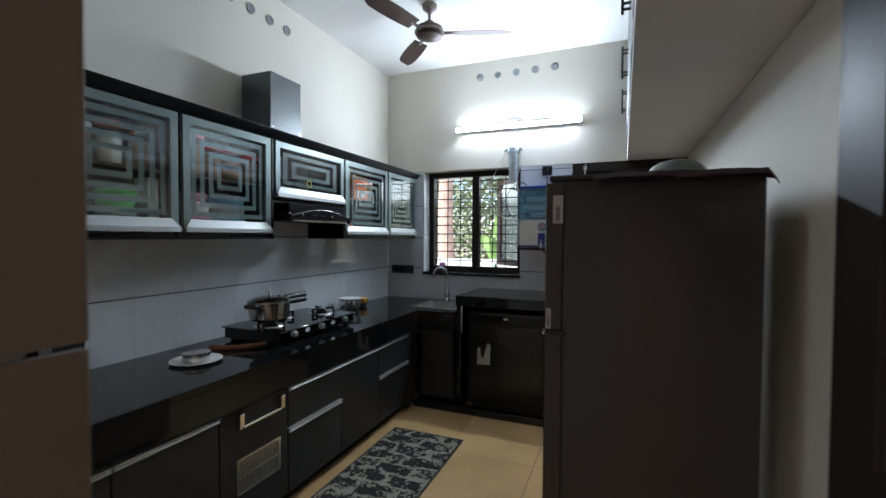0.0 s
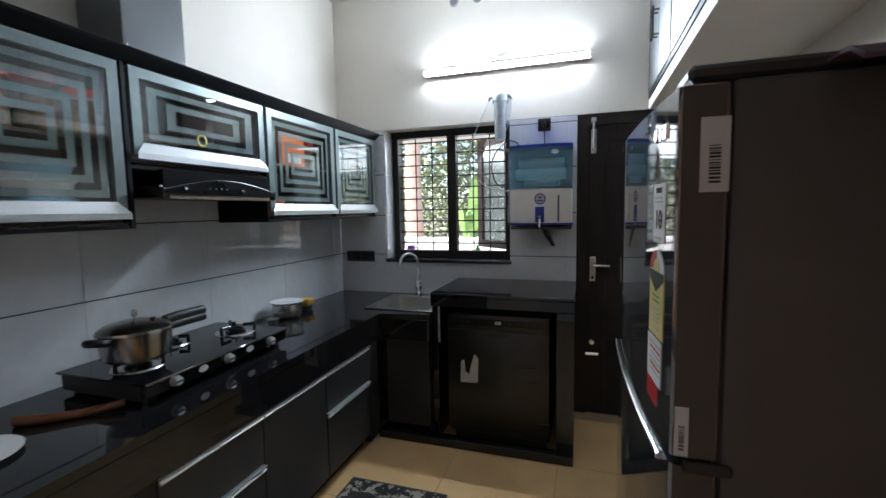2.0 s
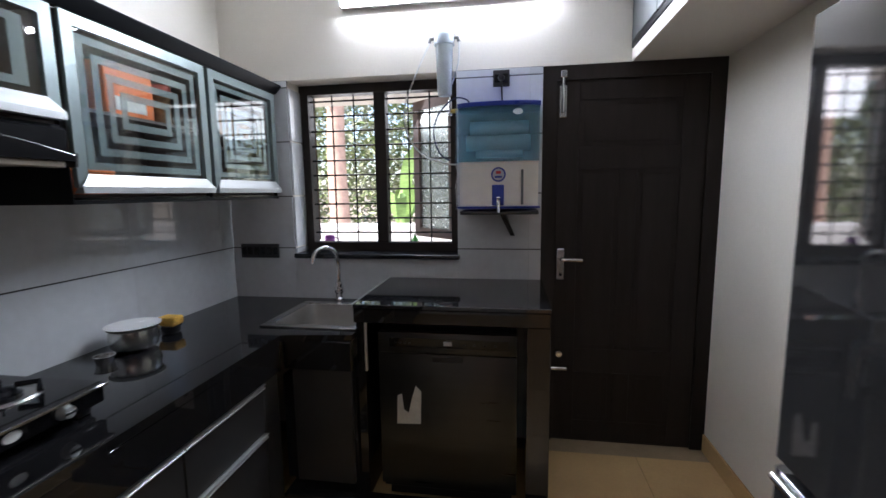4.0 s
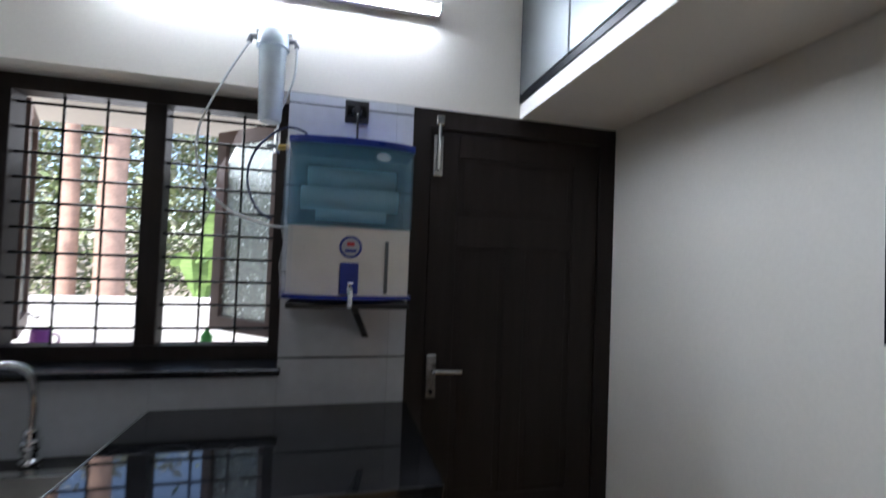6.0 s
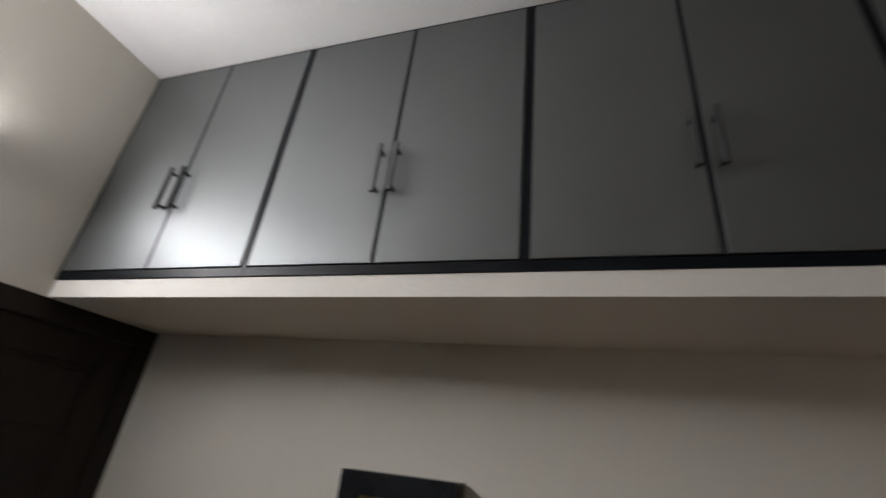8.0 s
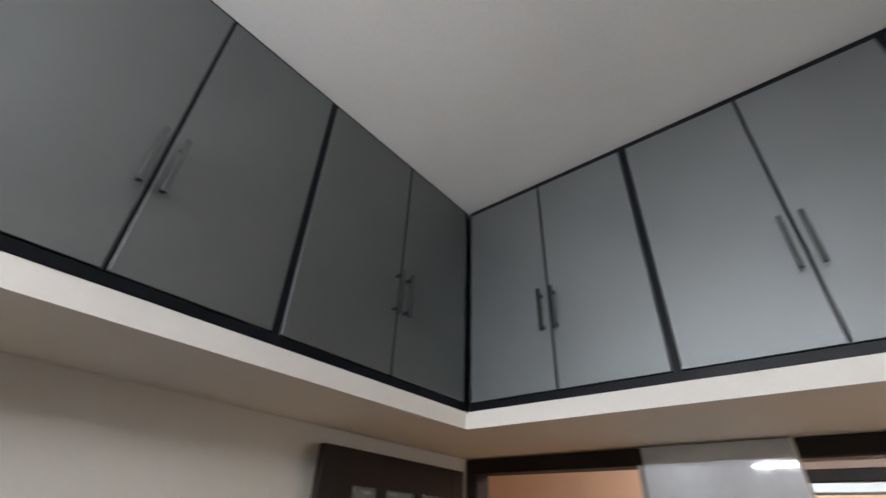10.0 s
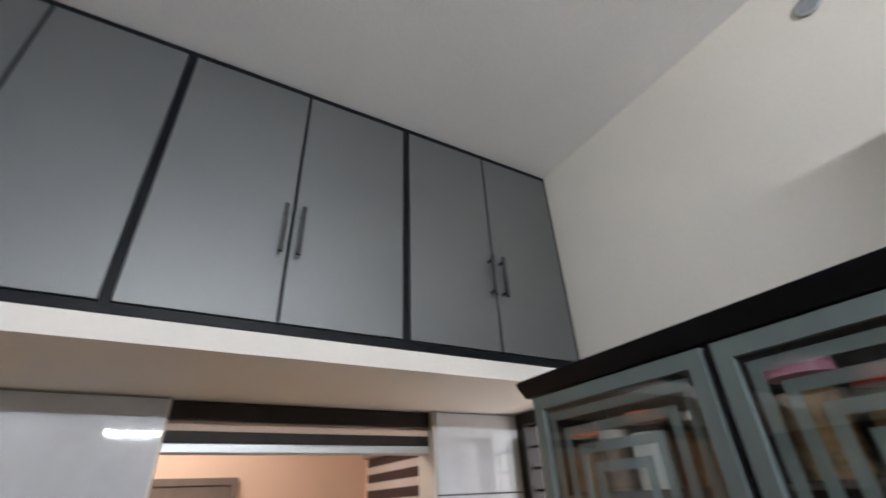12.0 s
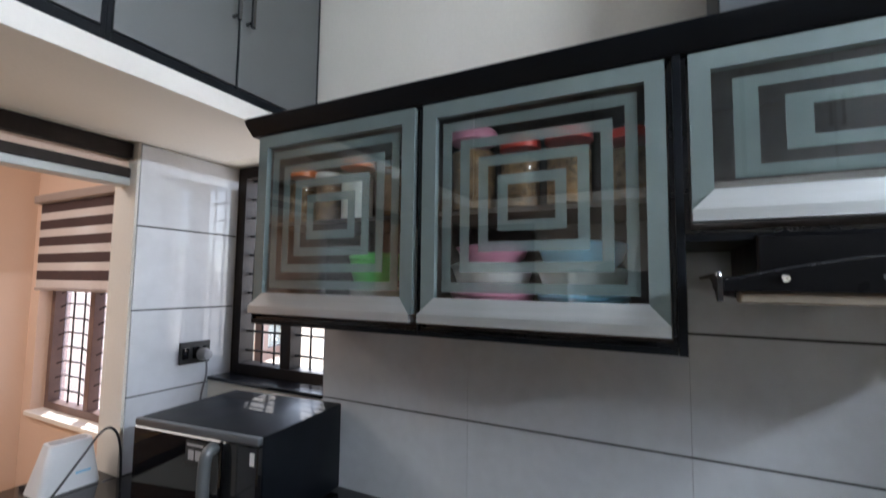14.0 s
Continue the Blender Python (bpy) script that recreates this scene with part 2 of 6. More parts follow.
STEEL = mat("stainless_steel", (0.60, 0.59, 0.57), 0.22, 1.0, var=0.12, scale=9, grain=250, bump=0.02)
# Duller than the rim's steel, and darker: the bowl's inner shade is in the colour.
SINK_STEEL = mat("dull_steel_inner_shade", (0.40, 0.385, 0.36), 0.36, 0.9, var=0.15, scale=9, grain=250, bump=0.03)
FROST = frosted("frosted_etching", (0.43, 0.52, 0.52))
DOOR_EDGE = mat("silver_door_frame", (0.18, 0.225, 0.225), 0.35, 0.3, var=0.06, scale=14, grain=300, bump=0.02)
GLASS = clear_glass("cabinet_glass", (0.97, 0.99, 0.985), 0.16)
BLACK_SATIN = mat("black_satin_paint", (0.004, 0.0055, 0.008), 0.42, spec=0.2, var=0.25, scale=8, grain=120, bump=0.03)
BLACK_GLASS = mat("black_glass", (0.006, 0.006, 0.007), 0.04, var=0.2, bump=0.0, rough_var=0.02)
BLACK_PLASTIC = mat("black_plastic", (0.016, 0.016, 0.017), 0.42, var=0.2, scale=20, bump=0.05)
GREY_METAL = mat("grey_painted_duct", (0.115, 0.125, 0.13), 0.33, 0.3, var=0.1, scale=3, grain=200, bump=0.02)
CAB_INSIDE = mat("cabinet_inside", (0.10, 0.08, 0.07), 0.6, var=0.2)
WHITE_PLASTIC = mat("white_plastic", (0.72, 0.71, 0.68), 0.35, var=0.05, scale=10, bump=0.02)
PEACH = mat("peach_wall_paint", (0.67, 0.495, 0.385), 0.75, var=0.05, scale=1.5, grain=90, bump=0.1)

# ---- the room shell ----
W, BACK, TOP, SLAB = 2.77, -3.88, 3.115, 2.10
LOFT_X, LOFT_Y = 2.31, -3.282
COUNTER = 0.82


def wall_boxes(spans):
    bm = bmesh.new()
    for s in spans:
        box(*s, bm=bm)
    return bm


WIN = (0.415, 1.405, 1.09, 2.10)       # the kitchen window: x0, x1, z0, z1
wall_window = struct("wall_north", wall_boxes([
    (-0.25, WIN[0], 0, 0.24, 0, TOP), (WIN[0], WIN[1], 0, 0.24, 0, WIN[2]), (WIN[0], WIN[1], 0, 0.24, WIN[3], TOP),
    (WIN[1], 1.867, 0, 0.24, 0, TOP), (1.867, W, 0, 0.24, SLAB, TOP)]), WALL,
    "cream painted plaster wall with a window and a door", "wall")
SW = (-3.87, -3.195, 1.12, 2.10)       # the side window: y0, y1, z0, z1
wall_stove = struct("wall_west", wall_boxes([
    (-0.25, 0, SW[1], 0, 0, TOP), (-0.25, 0, BACK, SW[1], 0, SW[2]), (-0.25, 0, BACK, SW[1], SW[3], TOP)]), WALL,
    "cream painted plaster wall behind the stove", "wall")
wall_right = struct("wall_east", wall_boxes([(W, W + 0.2, BACK - 0.2, 0.24, 0, TOP)]), WALL,
                    "plain cream painted plaster wall beside the refrigerator", "wall")
wall_back = struct("wall_south", wall_boxes([
    (-0.25, 0.344, BACK - 0.15, BACK, 0, SLAB), (0.344, 1.366, BACK - 0.15, BACK, 0, COUNTER - 0.05),
    (1.366, 1.876, BACK - 0.15, BACK, 0, SLAB), (-0.25, W, BACK - 0.15, BACK, SLAB, TOP)]), WALL,
    "cream painted wall with a doorway and a serving hatch", "wall")
struct("ceiling", box(-0.25, W + 0.2, BACK - 0.2, 0.24, TOP, TOP + 0.12), CEIL, "white painted flat ceiling", "ceiling")
loft = bmesh.new()
prism([(LOFT_X, 0), (W, 0), (W, BACK), (0, BACK), (0, LOFT_Y), (LOFT_X, LOFT_Y)], "z", SLAB, SLAB + 0.062, bm=loft)
bmesh.ops.bevel(loft, geom=loft.edges[:], offset=0.004, segments=1, affect="EDGES")
struct("loft_slab", loft, LOFT_WHITE, "white painted concrete loft slab", "loft slab")

floor = struct("floor", box(-0.25, W + 0.2, -9.0, 0.24, -0.1, -0.006), PALE_GROUT, "cream vitrified tile floor with thin joints", "floor")


# ---- tiles of walls and floor ----
TILE_MESH = {}


def tile(parent, x0, x1, y0, y1, z0, z1, material, bevel=0.0006):
    """One tile as a piece of its own; alike tiles share a mesh."""
    size = tuple(round(v, 4) for v in (x1 - x0, y1 - y0, z1 - z0))
    key = (size, material.name)
    if key not in TILE_MESH:
        TILE_MESH[key] = to_mesh(box(-size[0] / 2, size[0] / 2, -size[1] / 2, size[1] / 2, -size[2] / 2, size[2] / 2, bevel), material, False)
    ob = new("tile", TILE_MESH[key])
    ob.location = ((x0 + x1) / 2, (y0 + y1) / 2, (z0 + z1) / 2)
    ob.parent = parent
    return ob


ROWS = [COUNTER - 0.02, 1.127, 1.437, 1.755, 2.06, SLAB]
GAP = 0.003


def runs(a, b, start, step):
    cuts = [a] + [c for c in (start + step * k for k in range(-12, 13)) if a + 0.02 < c < b - 0.02] + [b]
    return list(zip(cuts, cuts[1:]))


# ---- doors, windows ----
def frame_boxes(x0, x1, z0, z1, y0, y1, w, bottom=True):
    """A rectangular frame standing in an x-z plane."""
    return frame_mesh(x0, x1, z0, z1, w, y0, y1, lambda u, v, d: (u, d, v), bottom)


def frame_boxes_yz(y0, y1, z0, z1, x0, x1, w):
    """A rectangular frame standing in a y-z plane."""
    return frame_mesh(y0, y1, z0, z1, w, x0, x1, lambda u, v, d: (d, u, v))


def kitchen_window():
    x0, x1, z0, z1 = WIN
    w = thing("window_1", (x0 + x1) / 2, 0.18, z0, "dark brown wooden two-leaf window with iron grille", "window", kind="structure")
    part("window_frame", frame_boxes(x0, x1, z0, z1, 0.140, 0.220, 0.055), DARK_WOOD, w)
    part("mullion", box(0.885, 0.955, 0.143, 0.217, z0 + 0.055, z1 - 0.055, 0.003), DARK_WOOD, w)
    part("window_sill", box(x0 + 0.001, x1 + 0.012, -0.035, 0.139, z0 - 0.022, z0 + 0.004, 0.004), BLACK_FRAME, w, "black granite sill")
    for a, b in ((x0 + 0.055, 0.885), (0.955, x1 - 0.055)):
        for k in range(10):
            z = z0 + 0.115 + k * 0.0895
            part("grille_bar", tube([(a - 0.004, 0.175, z), (b + 0.004, 0.175, z)], 0.0055, seg=8), BLACK_FRAME, w)
        n = 2
        for k in range(1, n + 1):
            x = a + (b - a) * k / (n + 1)
            part("grille_bar", tube([(x, 0.183, z0 + 0.05), (x, 0.183, z1 - 0.05)], 0.005, seg=8), BLACK_FRAME, w)
    return w


kitchen_window()
RAIN_GLASS = mat("patterned_glass", (0.62, 0.68, 0.66), 0.25, var=0.15, scale=60, grain=180, bump=0.6, transmission=0.75)
SHUTTER_BROWN = mat("shutter_paint", (0.16, 0.10, 0.085), 0.5, var=0.2, scale=6, grain=80, bump=0.08)


def shutter(x, y, turn, label, wdt=0.43):
    """An outward-opening glazed leaf, hinged at x, y; built along +x and turned about its hinge."""
    s = thing("window_shutter", 0, 0, 0, label, "window shutter", "window shutters")
    hgt = 0.90
    part("shutter_frame", frame_boxes(0, wdt, 0, hgt, -0.018, 0.018, 0.06), SHUTTER_BROWN, s)
    part("pane", box(0.058, wdt - 0.058, -0.003, 0.003, 0.058, hgt - 0.058), RAIN_GLASS, s, "patterned frosted glass")
    hook = tube(arc([(wdt - 0.03, -0.02, 0.05), (wdt - 0.06, -0.05, 0.03), (wdt - 0.12, -0.06, 0.045)]), 0.004, seg=6)
    part("stay_hook", hook, BLACK_FRAME, s)
    s.matrix_basis = pose(x, y, WIN[2] + 0.06, 0, 0, turn)
    return s


shutter(1.372, 0.247, 138, "brown window shutter with patterned glass, opened outwards")
shutter(0.448, 0.247, 116, "brown window shutter seen edge-on, opened outwards")
shutter(-0.262, -3.865, 200, "brown window shutter of the small side window, opened outwards", 0.30)


def kitchen_door():
    x0, x1, top = 1.867, W - 0.002, SLAB - 0.002
    d = thing("door_1", (x0 + x1) / 2, 0.05, 0, "closed dark-stained panelled wooden back door", "door", kind="structure")
    part("door_frame", frame_boxes(x0 - 0.004, x1 + 0.006, 0, top + 0.006, 0.004, 0.11, 0.076, bottom=False), DARK_WOOD, d)
    leaf = box(x0 + 0.066, x1 - 0.064, 0.018, 0.060, 0.002, top - 0.064)
    part("leaf", leaf, DARK_WOOD, d)
    a, b = x0 + 0.078, x1 - 0.078
    mid = (a + b) / 2
    rails = bmesh.new()
    for s in ((a, a + 0.115, 0.01, 2.02), (b - 0.115, b, 0.01, 2.02), (mid - 0.045, mid + 0.045, 0.13, 0.42), (mid - 0.045, mid + 0.045, 0.56, 1.56)):
        box(s[0], s[1], 0.0125, 0.0175, s[2], s[3], 0.002, rails)
    for s in ((0.012, 0.13), (0.42, 0.56), (1.56, 1.68), (1.92, 2.018)):
        box(a + 0.115, b - 0.115, 0.0125, 0.0175, s[0], s[1], 0.002, rails)
    part("panel_rails", rails, DARK_WOOD, d)
    for u0, u1, v0, v1 in ((a + 0.14, mid - 0.07, 0.155, 0.395), (mid + 0.07, b - 0.14, 0.155, 0.395), (a + 0.14, mid - 0.07, 0.585, 1.535),
                           (mid + 0.07, b - 0.14, 0.585, 1.535), (a + 0.14, b - 0.14, 1.705, 1.895)):
        part("raised_panel", box(u0, u1, 0.0150, 0.0175, v0, v1, 0.0014), DARK_WOOD, d)
    handle = part("door_handle", box(1.955, 1.997, 0.002, 0.0122, 0.955, 1.13, 0.004), STEEL, d, "brushed steel lever handle on a plate")
    lever = tube(arc([(1.977, -0.006, 1.075), (1.977, -0.045, 1.075), (2.0, -0.052, 1.075), (2.085, -0.048, 1.072)], 6), 0.009)
    part("lever", lever, STEEL, handle)
    part("key_cylinder", tube([(1.976, 0.0015, 0.985), (1.976, -0.008, 0.985)], 0.008), BLACK_FRAME, handle)
    bolt = part("tower_bolt", box(1.955, 1.993, 0.004, 0.0122, 1.835, 2.0, 0.002), STEEL, d, "steel tower bolt")
    part("bolt_rod", tube([(1.974, -0.006, 1.86), (1.974, -0.006, 2.07)], 0.009), CHROME, bolt)
    part("bolt_keeper", box(1.958, 1.990, -0.016, 0.0036, 2.035, 2.072, 0.003), STEEL, bolt)
    for z in (1.85, 1.93, 1.99):
        part("screw", tube([(1.961, 0.0038, z), (1.961, 0.0012, z)], 0.004, seg=8), CHROME, bolt)
    knob = part("dead_lock", lathe([(0.0, -0.026), (0.018, -0.024), (0.022, -0.012), (0.022, 0.004)], 1.975, 0.008, 0.53, axis="y", seg=20), STEEL, d)
    part("lock_bolt", tube([(1.935, 0.001, 0.44), (2.02, 0.001, 0.44)], 0.011), STEEL, d, "steel slide bolt")
    return d


kitchen_door()


def side_window():
    y0, y1, z0, z1 = SW
    w = thing("window_2", -0.14, (y0 + y1) / 2, z0, "small dark-framed window with grille behind the wall cabinet", "window", kind="structure")
    part("window_frame", frame_boxes_yz(y0, y1, z0, z1, -0.19, -0.11, 0.055), DARK_WOOD, w)
    part("mullion", box(-0.185, -0.115, -3.56, -3.50, z0 + 0.055, z1 - 0.055, 0.003), DARK_WOOD, w)
    for k in range(10):
        z = z0 + 0.11 + k * 0.09
        part("grille_bar", tube([(-0.15, y0 + 0.05, z), (-0.15, y1 - 0.05, z)], 0.0055, seg=8), BLACK_FRAME, w)
    for y in (-3.72, -3.64, -3.42, -3.34):
        part("grille_bar", tube([(-0.158, y, z0 + 0.05), (-0.158, y, z1 - 0.05)], 0.005, seg=8), BLACK_FRAME, w)
    part("window_sill", box(-0.108, 0.012, y0 + 0.006, y1 - 0.002, z0 - 0.004, z0 + 0.012, 0.003), BLACK_FRAME, w, "black sill")
    return w


side_window()

# ---- loft cabinets ----
def loft_handle(parent, x, y, z0, z1, axis):
    """A square bar pull on two posts, standing off the door."""
    h = bmesh.new()
    d = 0.028
    if axis == "x":
        box(x - d - 0.012, x - d, y - 0.006, y + 0.006, z0, z1, 0.0015, h)
        for z in (z0 + 0.02, z1 - 0.02):
            box(x - d, x - 0.0005, y - 0.004, y + 0.004, z - 0.005, z + 0.005, 0.001, h)
    else:
        box(x - 0.006, x + 0.006, y + d, y + d + 0.012, z0, z1, 0.0015, h)
        for z in (z0 + 0.02, z1 - 0.02):
            box(x - 0.004, x + 0.004, y + 0.0005, y + d, z - 0.005, z + 0.005, 0.001, h)
    return part("handle", h, HANDLE, parent, "dark chrome bar handle")


def loft_unit(axis, a, b, last=False):
    """One loft cabinet of two doors; axis x: faces -x, runs along y from a to b; axis y: faces +y, runs along x."""
    z0, z1 = SLAB + 0.0625, TOP - 0.002
    label = "grey satin two-door loft cabinet with black frame, closed"
    post, head = 0.012, 0.009 if axis == "x" else 0.022
    m, gap = ((a + b) / 2 - 0.008, 0.006) if axis == "x" else ((a + b) / 2, 0.0045)
    if axis == "x":
        c = thing("loft_cabinet", LOFT_X + 0.2, (a + b) / 2, z0, label, "cabinet", "loft cabinets over the side wall")
        body = box(LOFT_X + 0.022, W - 0.003, a + 0.001, b - 0.001, z0, z1)
        fr = bmesh.new()
        for s in ((a, a + post, z0, z1), (b - post, b, z0, z1), (a + post, b - post, z0, z0 + 0.028), (a + post, b - post, z1 - head, z1)):
            box(LOFT_X - 0.004, LOFT_X + 0.0215, s[0], s[1], s[2], s[3], 0.001, fr)
        # added black strip in the door seam, standing in for the gap's shade
        box(LOFT_X - 0.0072, LOFT_X + 0.0215, m - gap + 0.0006, m + gap - 0.0006, z0 + 0.0285, z1 - head - 0.0005, 0, fr)
    else:
        c = thing("loft_cabinet", (a + b) / 2, LOFT_Y - 0.25, z0, label, "cabinet", "loft cabinets over the doorway")
        body = box(a + 0.001, b - 0.001, BACK + 0.003, LOFT_Y - 0.022, z0, z1)
        fr = bmesh.new()
        for s in ((a, a + post, z0, z1), (b - post, b, z0, z1), (a + post, b - post, z0, z0 + 0.028), (a + post, b - post, z1 - head, z1)):
            box(s[0], s[1], LOFT_Y - 0.0215, LOFT_Y + 0.004, s[2], s[3], 0.001, fr)
        # the same added strip that draws the shade of the seam
        box(m - gap + 0.0006, m + gap - 0.0006, LOFT_Y - 0.0215, LOFT_Y + 0.004, z0 + 0.0285, z1 - head - 0.0005, 0, fr)
    part("body", body, BLACK_FRAME, c)
    part("face_frame", fr, BLACK_SATIN, c, "black lacquered frame, with dark fill in the door seam")
    zb, zt = z0 + 0.031, z1 - head - 0.003
    for u0, u1, hy in ((a + post + 0.002, m - gap, m - 0.026), (m + gap, b - post - 0.002, m + 0.026)):
        if axis == "x":
            d = part("door", box(LOFT_X - 0.008, LOFT_X + 0.0195, u0, u1, zb, zt, 0.0012), LOFT_LAM, c)
            loft_handle(d, LOFT_X - 0.008, hy, z0 + 0.235, z0 + 0.405, "x")
        else:
            d = part("door", box(u0, u1, LOFT_Y - 0.0195, LOFT_Y + 0.008, zb, zt, 0.0012), LOFT_LAM, c)
            loft_handle(d, hy, LOFT_Y + 0.008, z0 + 0.235, z0 + 0.405, "y")
    return c


for a, b in ((-0.793, -0.003), (-1.613, -0.793), (-2.433, -1.613), (LOFT_Y + 0.012, -2.433)):
    loft_unit("x", a, b)
for a, b in ((0.003, 0.756), (0.756, 1.545), (1.545, LOFT_X - 0.012)):
    loft_unit("y", a, b)

# ---- wall cabinets with etched glass doors ----
CAB_X = 0.335


def ring(y0, y1, z0, z1, w, x0, x1, side=None):
    return frame_mesh(y0, y1, z0, z1, w, x0, x1, lambda u, v, d: (d, u, v), side=side)


def wall_cabinet(y0, y1, z0, rings, band, label):
    z1 = 2.024
    c = thing("wall_cabinet", CAB_X / 2, (y0 + y1) / 2, z0 - 0.02, label, "cabinet", "wall cabinets over the counter")
    body = bmesh.new()
    xb = CAB_X - 0.022
    box(0.013, 0.022, y0, y1, z0 - 0.02, z1, 0, body)
    for a, b in ((y0, y0 + 0.012), (y1 - 0.012, y1)):
        box(0.022, xb, a, b, z0 - 0.02, z1, 0, body)
    box(0.022, xb, y0 + 0.012, y1 - 0.012, z0 - 0.02, z0, 0, body)
    box(0.022, xb, y0 + 0.012, y1 - 0.012, z1 - 0.014, z1, 0, body)
    part("body", body, CAB_INSIDE, c, "dark carcass")
    part("edge_strip", ring(y0, y1, z0 - 0.02, z1, 0.009, xb, CAB_X - 0.002), BLACK_FRAME, c, "black lacquered edge")
    part("bottom_panel", box(0.013, CAB_X + 0.006, y0 + 0.001, y1 - 0.001, z0 - 0.0335, z0 - 0.0203, 0.001), BLACK_SATIN, c, "black underside")
    if z1 - z0 > 0.5:
        part("end_panel", box(0.013, CAB_X + 0.006, y0 - 0.0026, y0 - 0.0003, z0 - 0.0335, 1.655), BLACK_SATIN, c, "black side panel")
        if -2.1 < y1 < -1.9:
            part("end_panel", box(0.013, CAB_X + 0.012, y1 + 0.0003, y1 + 0.0155, z0 - 0.0335, z1, 0.001), BLACK_SATIN, c, "black side panel")
        part("shelf", box(0.022, xb - 0.01, y0 + 0.012, y1 - 0.012, z0 + 0.275, z0 + 0.287), CAB_INSIDE, c)
    a, b, lo, hi, w = y0 + 0.0125, y1 - 0.0125, z0 + 0.002, z1 - 0.006, 0.038
    d = part("door", ring(a, b, lo + 0.018, hi, w, CAB_X - 0.002, CAB_X + 0.016), DOOR_EDGE, c, "silver-grey aluminium door frame")
    rail = prism([(CAB_X - 0.002, lo), (CAB_X + 0.034, lo), (CAB_X + 0.034, lo + 0.022), (CAB_X + 0.017, lo + 0.062), (CAB_X - 0.002, lo + 0.062)], "z", 0, 1)
    for v in rail.verts:
        u, q, s = v.co.x, v.co.y, v.co.z
        inset = 0.0 if q < lo + 0.03 else 0.038
        v.co = (u, (a + inset) if s < 0.5 else (b - inset), q)
    part("bottom_rail", rail, RAIL, d, "bevelled brushed aluminium grip rail", smooth=False)
    g0, g1, h0, h1 = a + w, b - w, lo + 0.062, hi - w
    part("glass", box(CAB_X + 0.003, CAB_X + 0.007, g0 - 0.01, g1 + 0.01, h0 - 0.01, h1 + 0.01), GLASS, d, "clear glass")
    wide = 1.75 if rings == 2 else 1.0
    for k in range(rings):
        o = band * (0.6 + 2.0 * k) if rings > 2 else band * (0.9 + 2.0 * k)
        if h1 - h0 - 2 * o < 2.2 * band or g1 - g0 - 2 * o * wide < 2.2 * band:
            break
        part("etched_band", ring(g0 + o * wide, g1 - o * wide, h0 + o, h1 - o, band, CAB_X + 0.0012, CAB_X + 0.0027, band * wide), FROST, d, "frosted etching")
    return c


LBL = "glass-doored black wall cabinet etched with nested squares"
wall_cabinet(-3.200, -2.597, 1.458, 7, 0.0245, LBL + ", full of glassware")
wall_cabinet(-2.597, -2.012, 1.458, 7, 0.0245, LBL + ", holding jars")
wall_cabinet(-1.996, -1.275, 1.680, 2, 0.0230, "low wall cabinet with etched glass flap above the cooker hood")
wall_cabinet(-1.275, -0.615, 1.458, 7, 0.025, LBL + ", orange box inside")
wall_cabinet(-0.615, -0.030, 1.458, 7, 0.0225, LBL + ", beside window")
crown = prism([(0.004, 2.0255), (CAB_X + 0.012, 2.0255), (CAB_X + 0.042, 2.056), (CAB_X + 0.048, 2.070), (0.004, 2.070)], "z", -3.225, -0.004)
for v in crown.verts:
    v.co = (v.co.x, v.co.z, v.co.y)
cap = thing("cabinet_crown", 0.2, -1.62, 2.0255, "long black crown moulding along the wall cabinets", "crown moulding")
part("moulding", crown, BLACK_SATIN, cap)
part("top_board", box(0.004, CAB_X + 0.045, -3.221, -0.006, 2.0705, 2.0745, 0.001), BLACK_SATIN, cap)


# ---- counter, base cabinets, sink ----
CX = 0.68          # front edge of the worktop


def worktop():
    t = thing("worktop", 0.4, -1.9, COUNTER - 0.03, "polished black granite worktop running round the corner", "worktop")
    bm = bmesh.new()
    prism([(0.0, 0.0), (1.003, 0.0), (1.003, -0.13), (0.53, -0.13), (0.53, -0.585), (0.985, -0.585), (1.003, -0.585), (1.003, -0.66), (CX, -0.70), (CX, BACK + 0.004), (0, BACK + 0.004)],
          "z", COUNTER - 0.03, COUNTER, bm=bm)
    part("slab", bm, GRANITE, t)
    part("fascia", box(CX - 0.03, CX - 0.002, BACK + 0.006, -0.705, COUNTER - 0.165, COUNTER - 0.0305, 0.003), GRANITE, t)
    part("fascia", box(CX - 0.002, 1.003, -0.682, -0.655, COUNTER - 0.165, COUNTER - 0.0305, 0.003), GRANITE, t)
    return t


worktop()


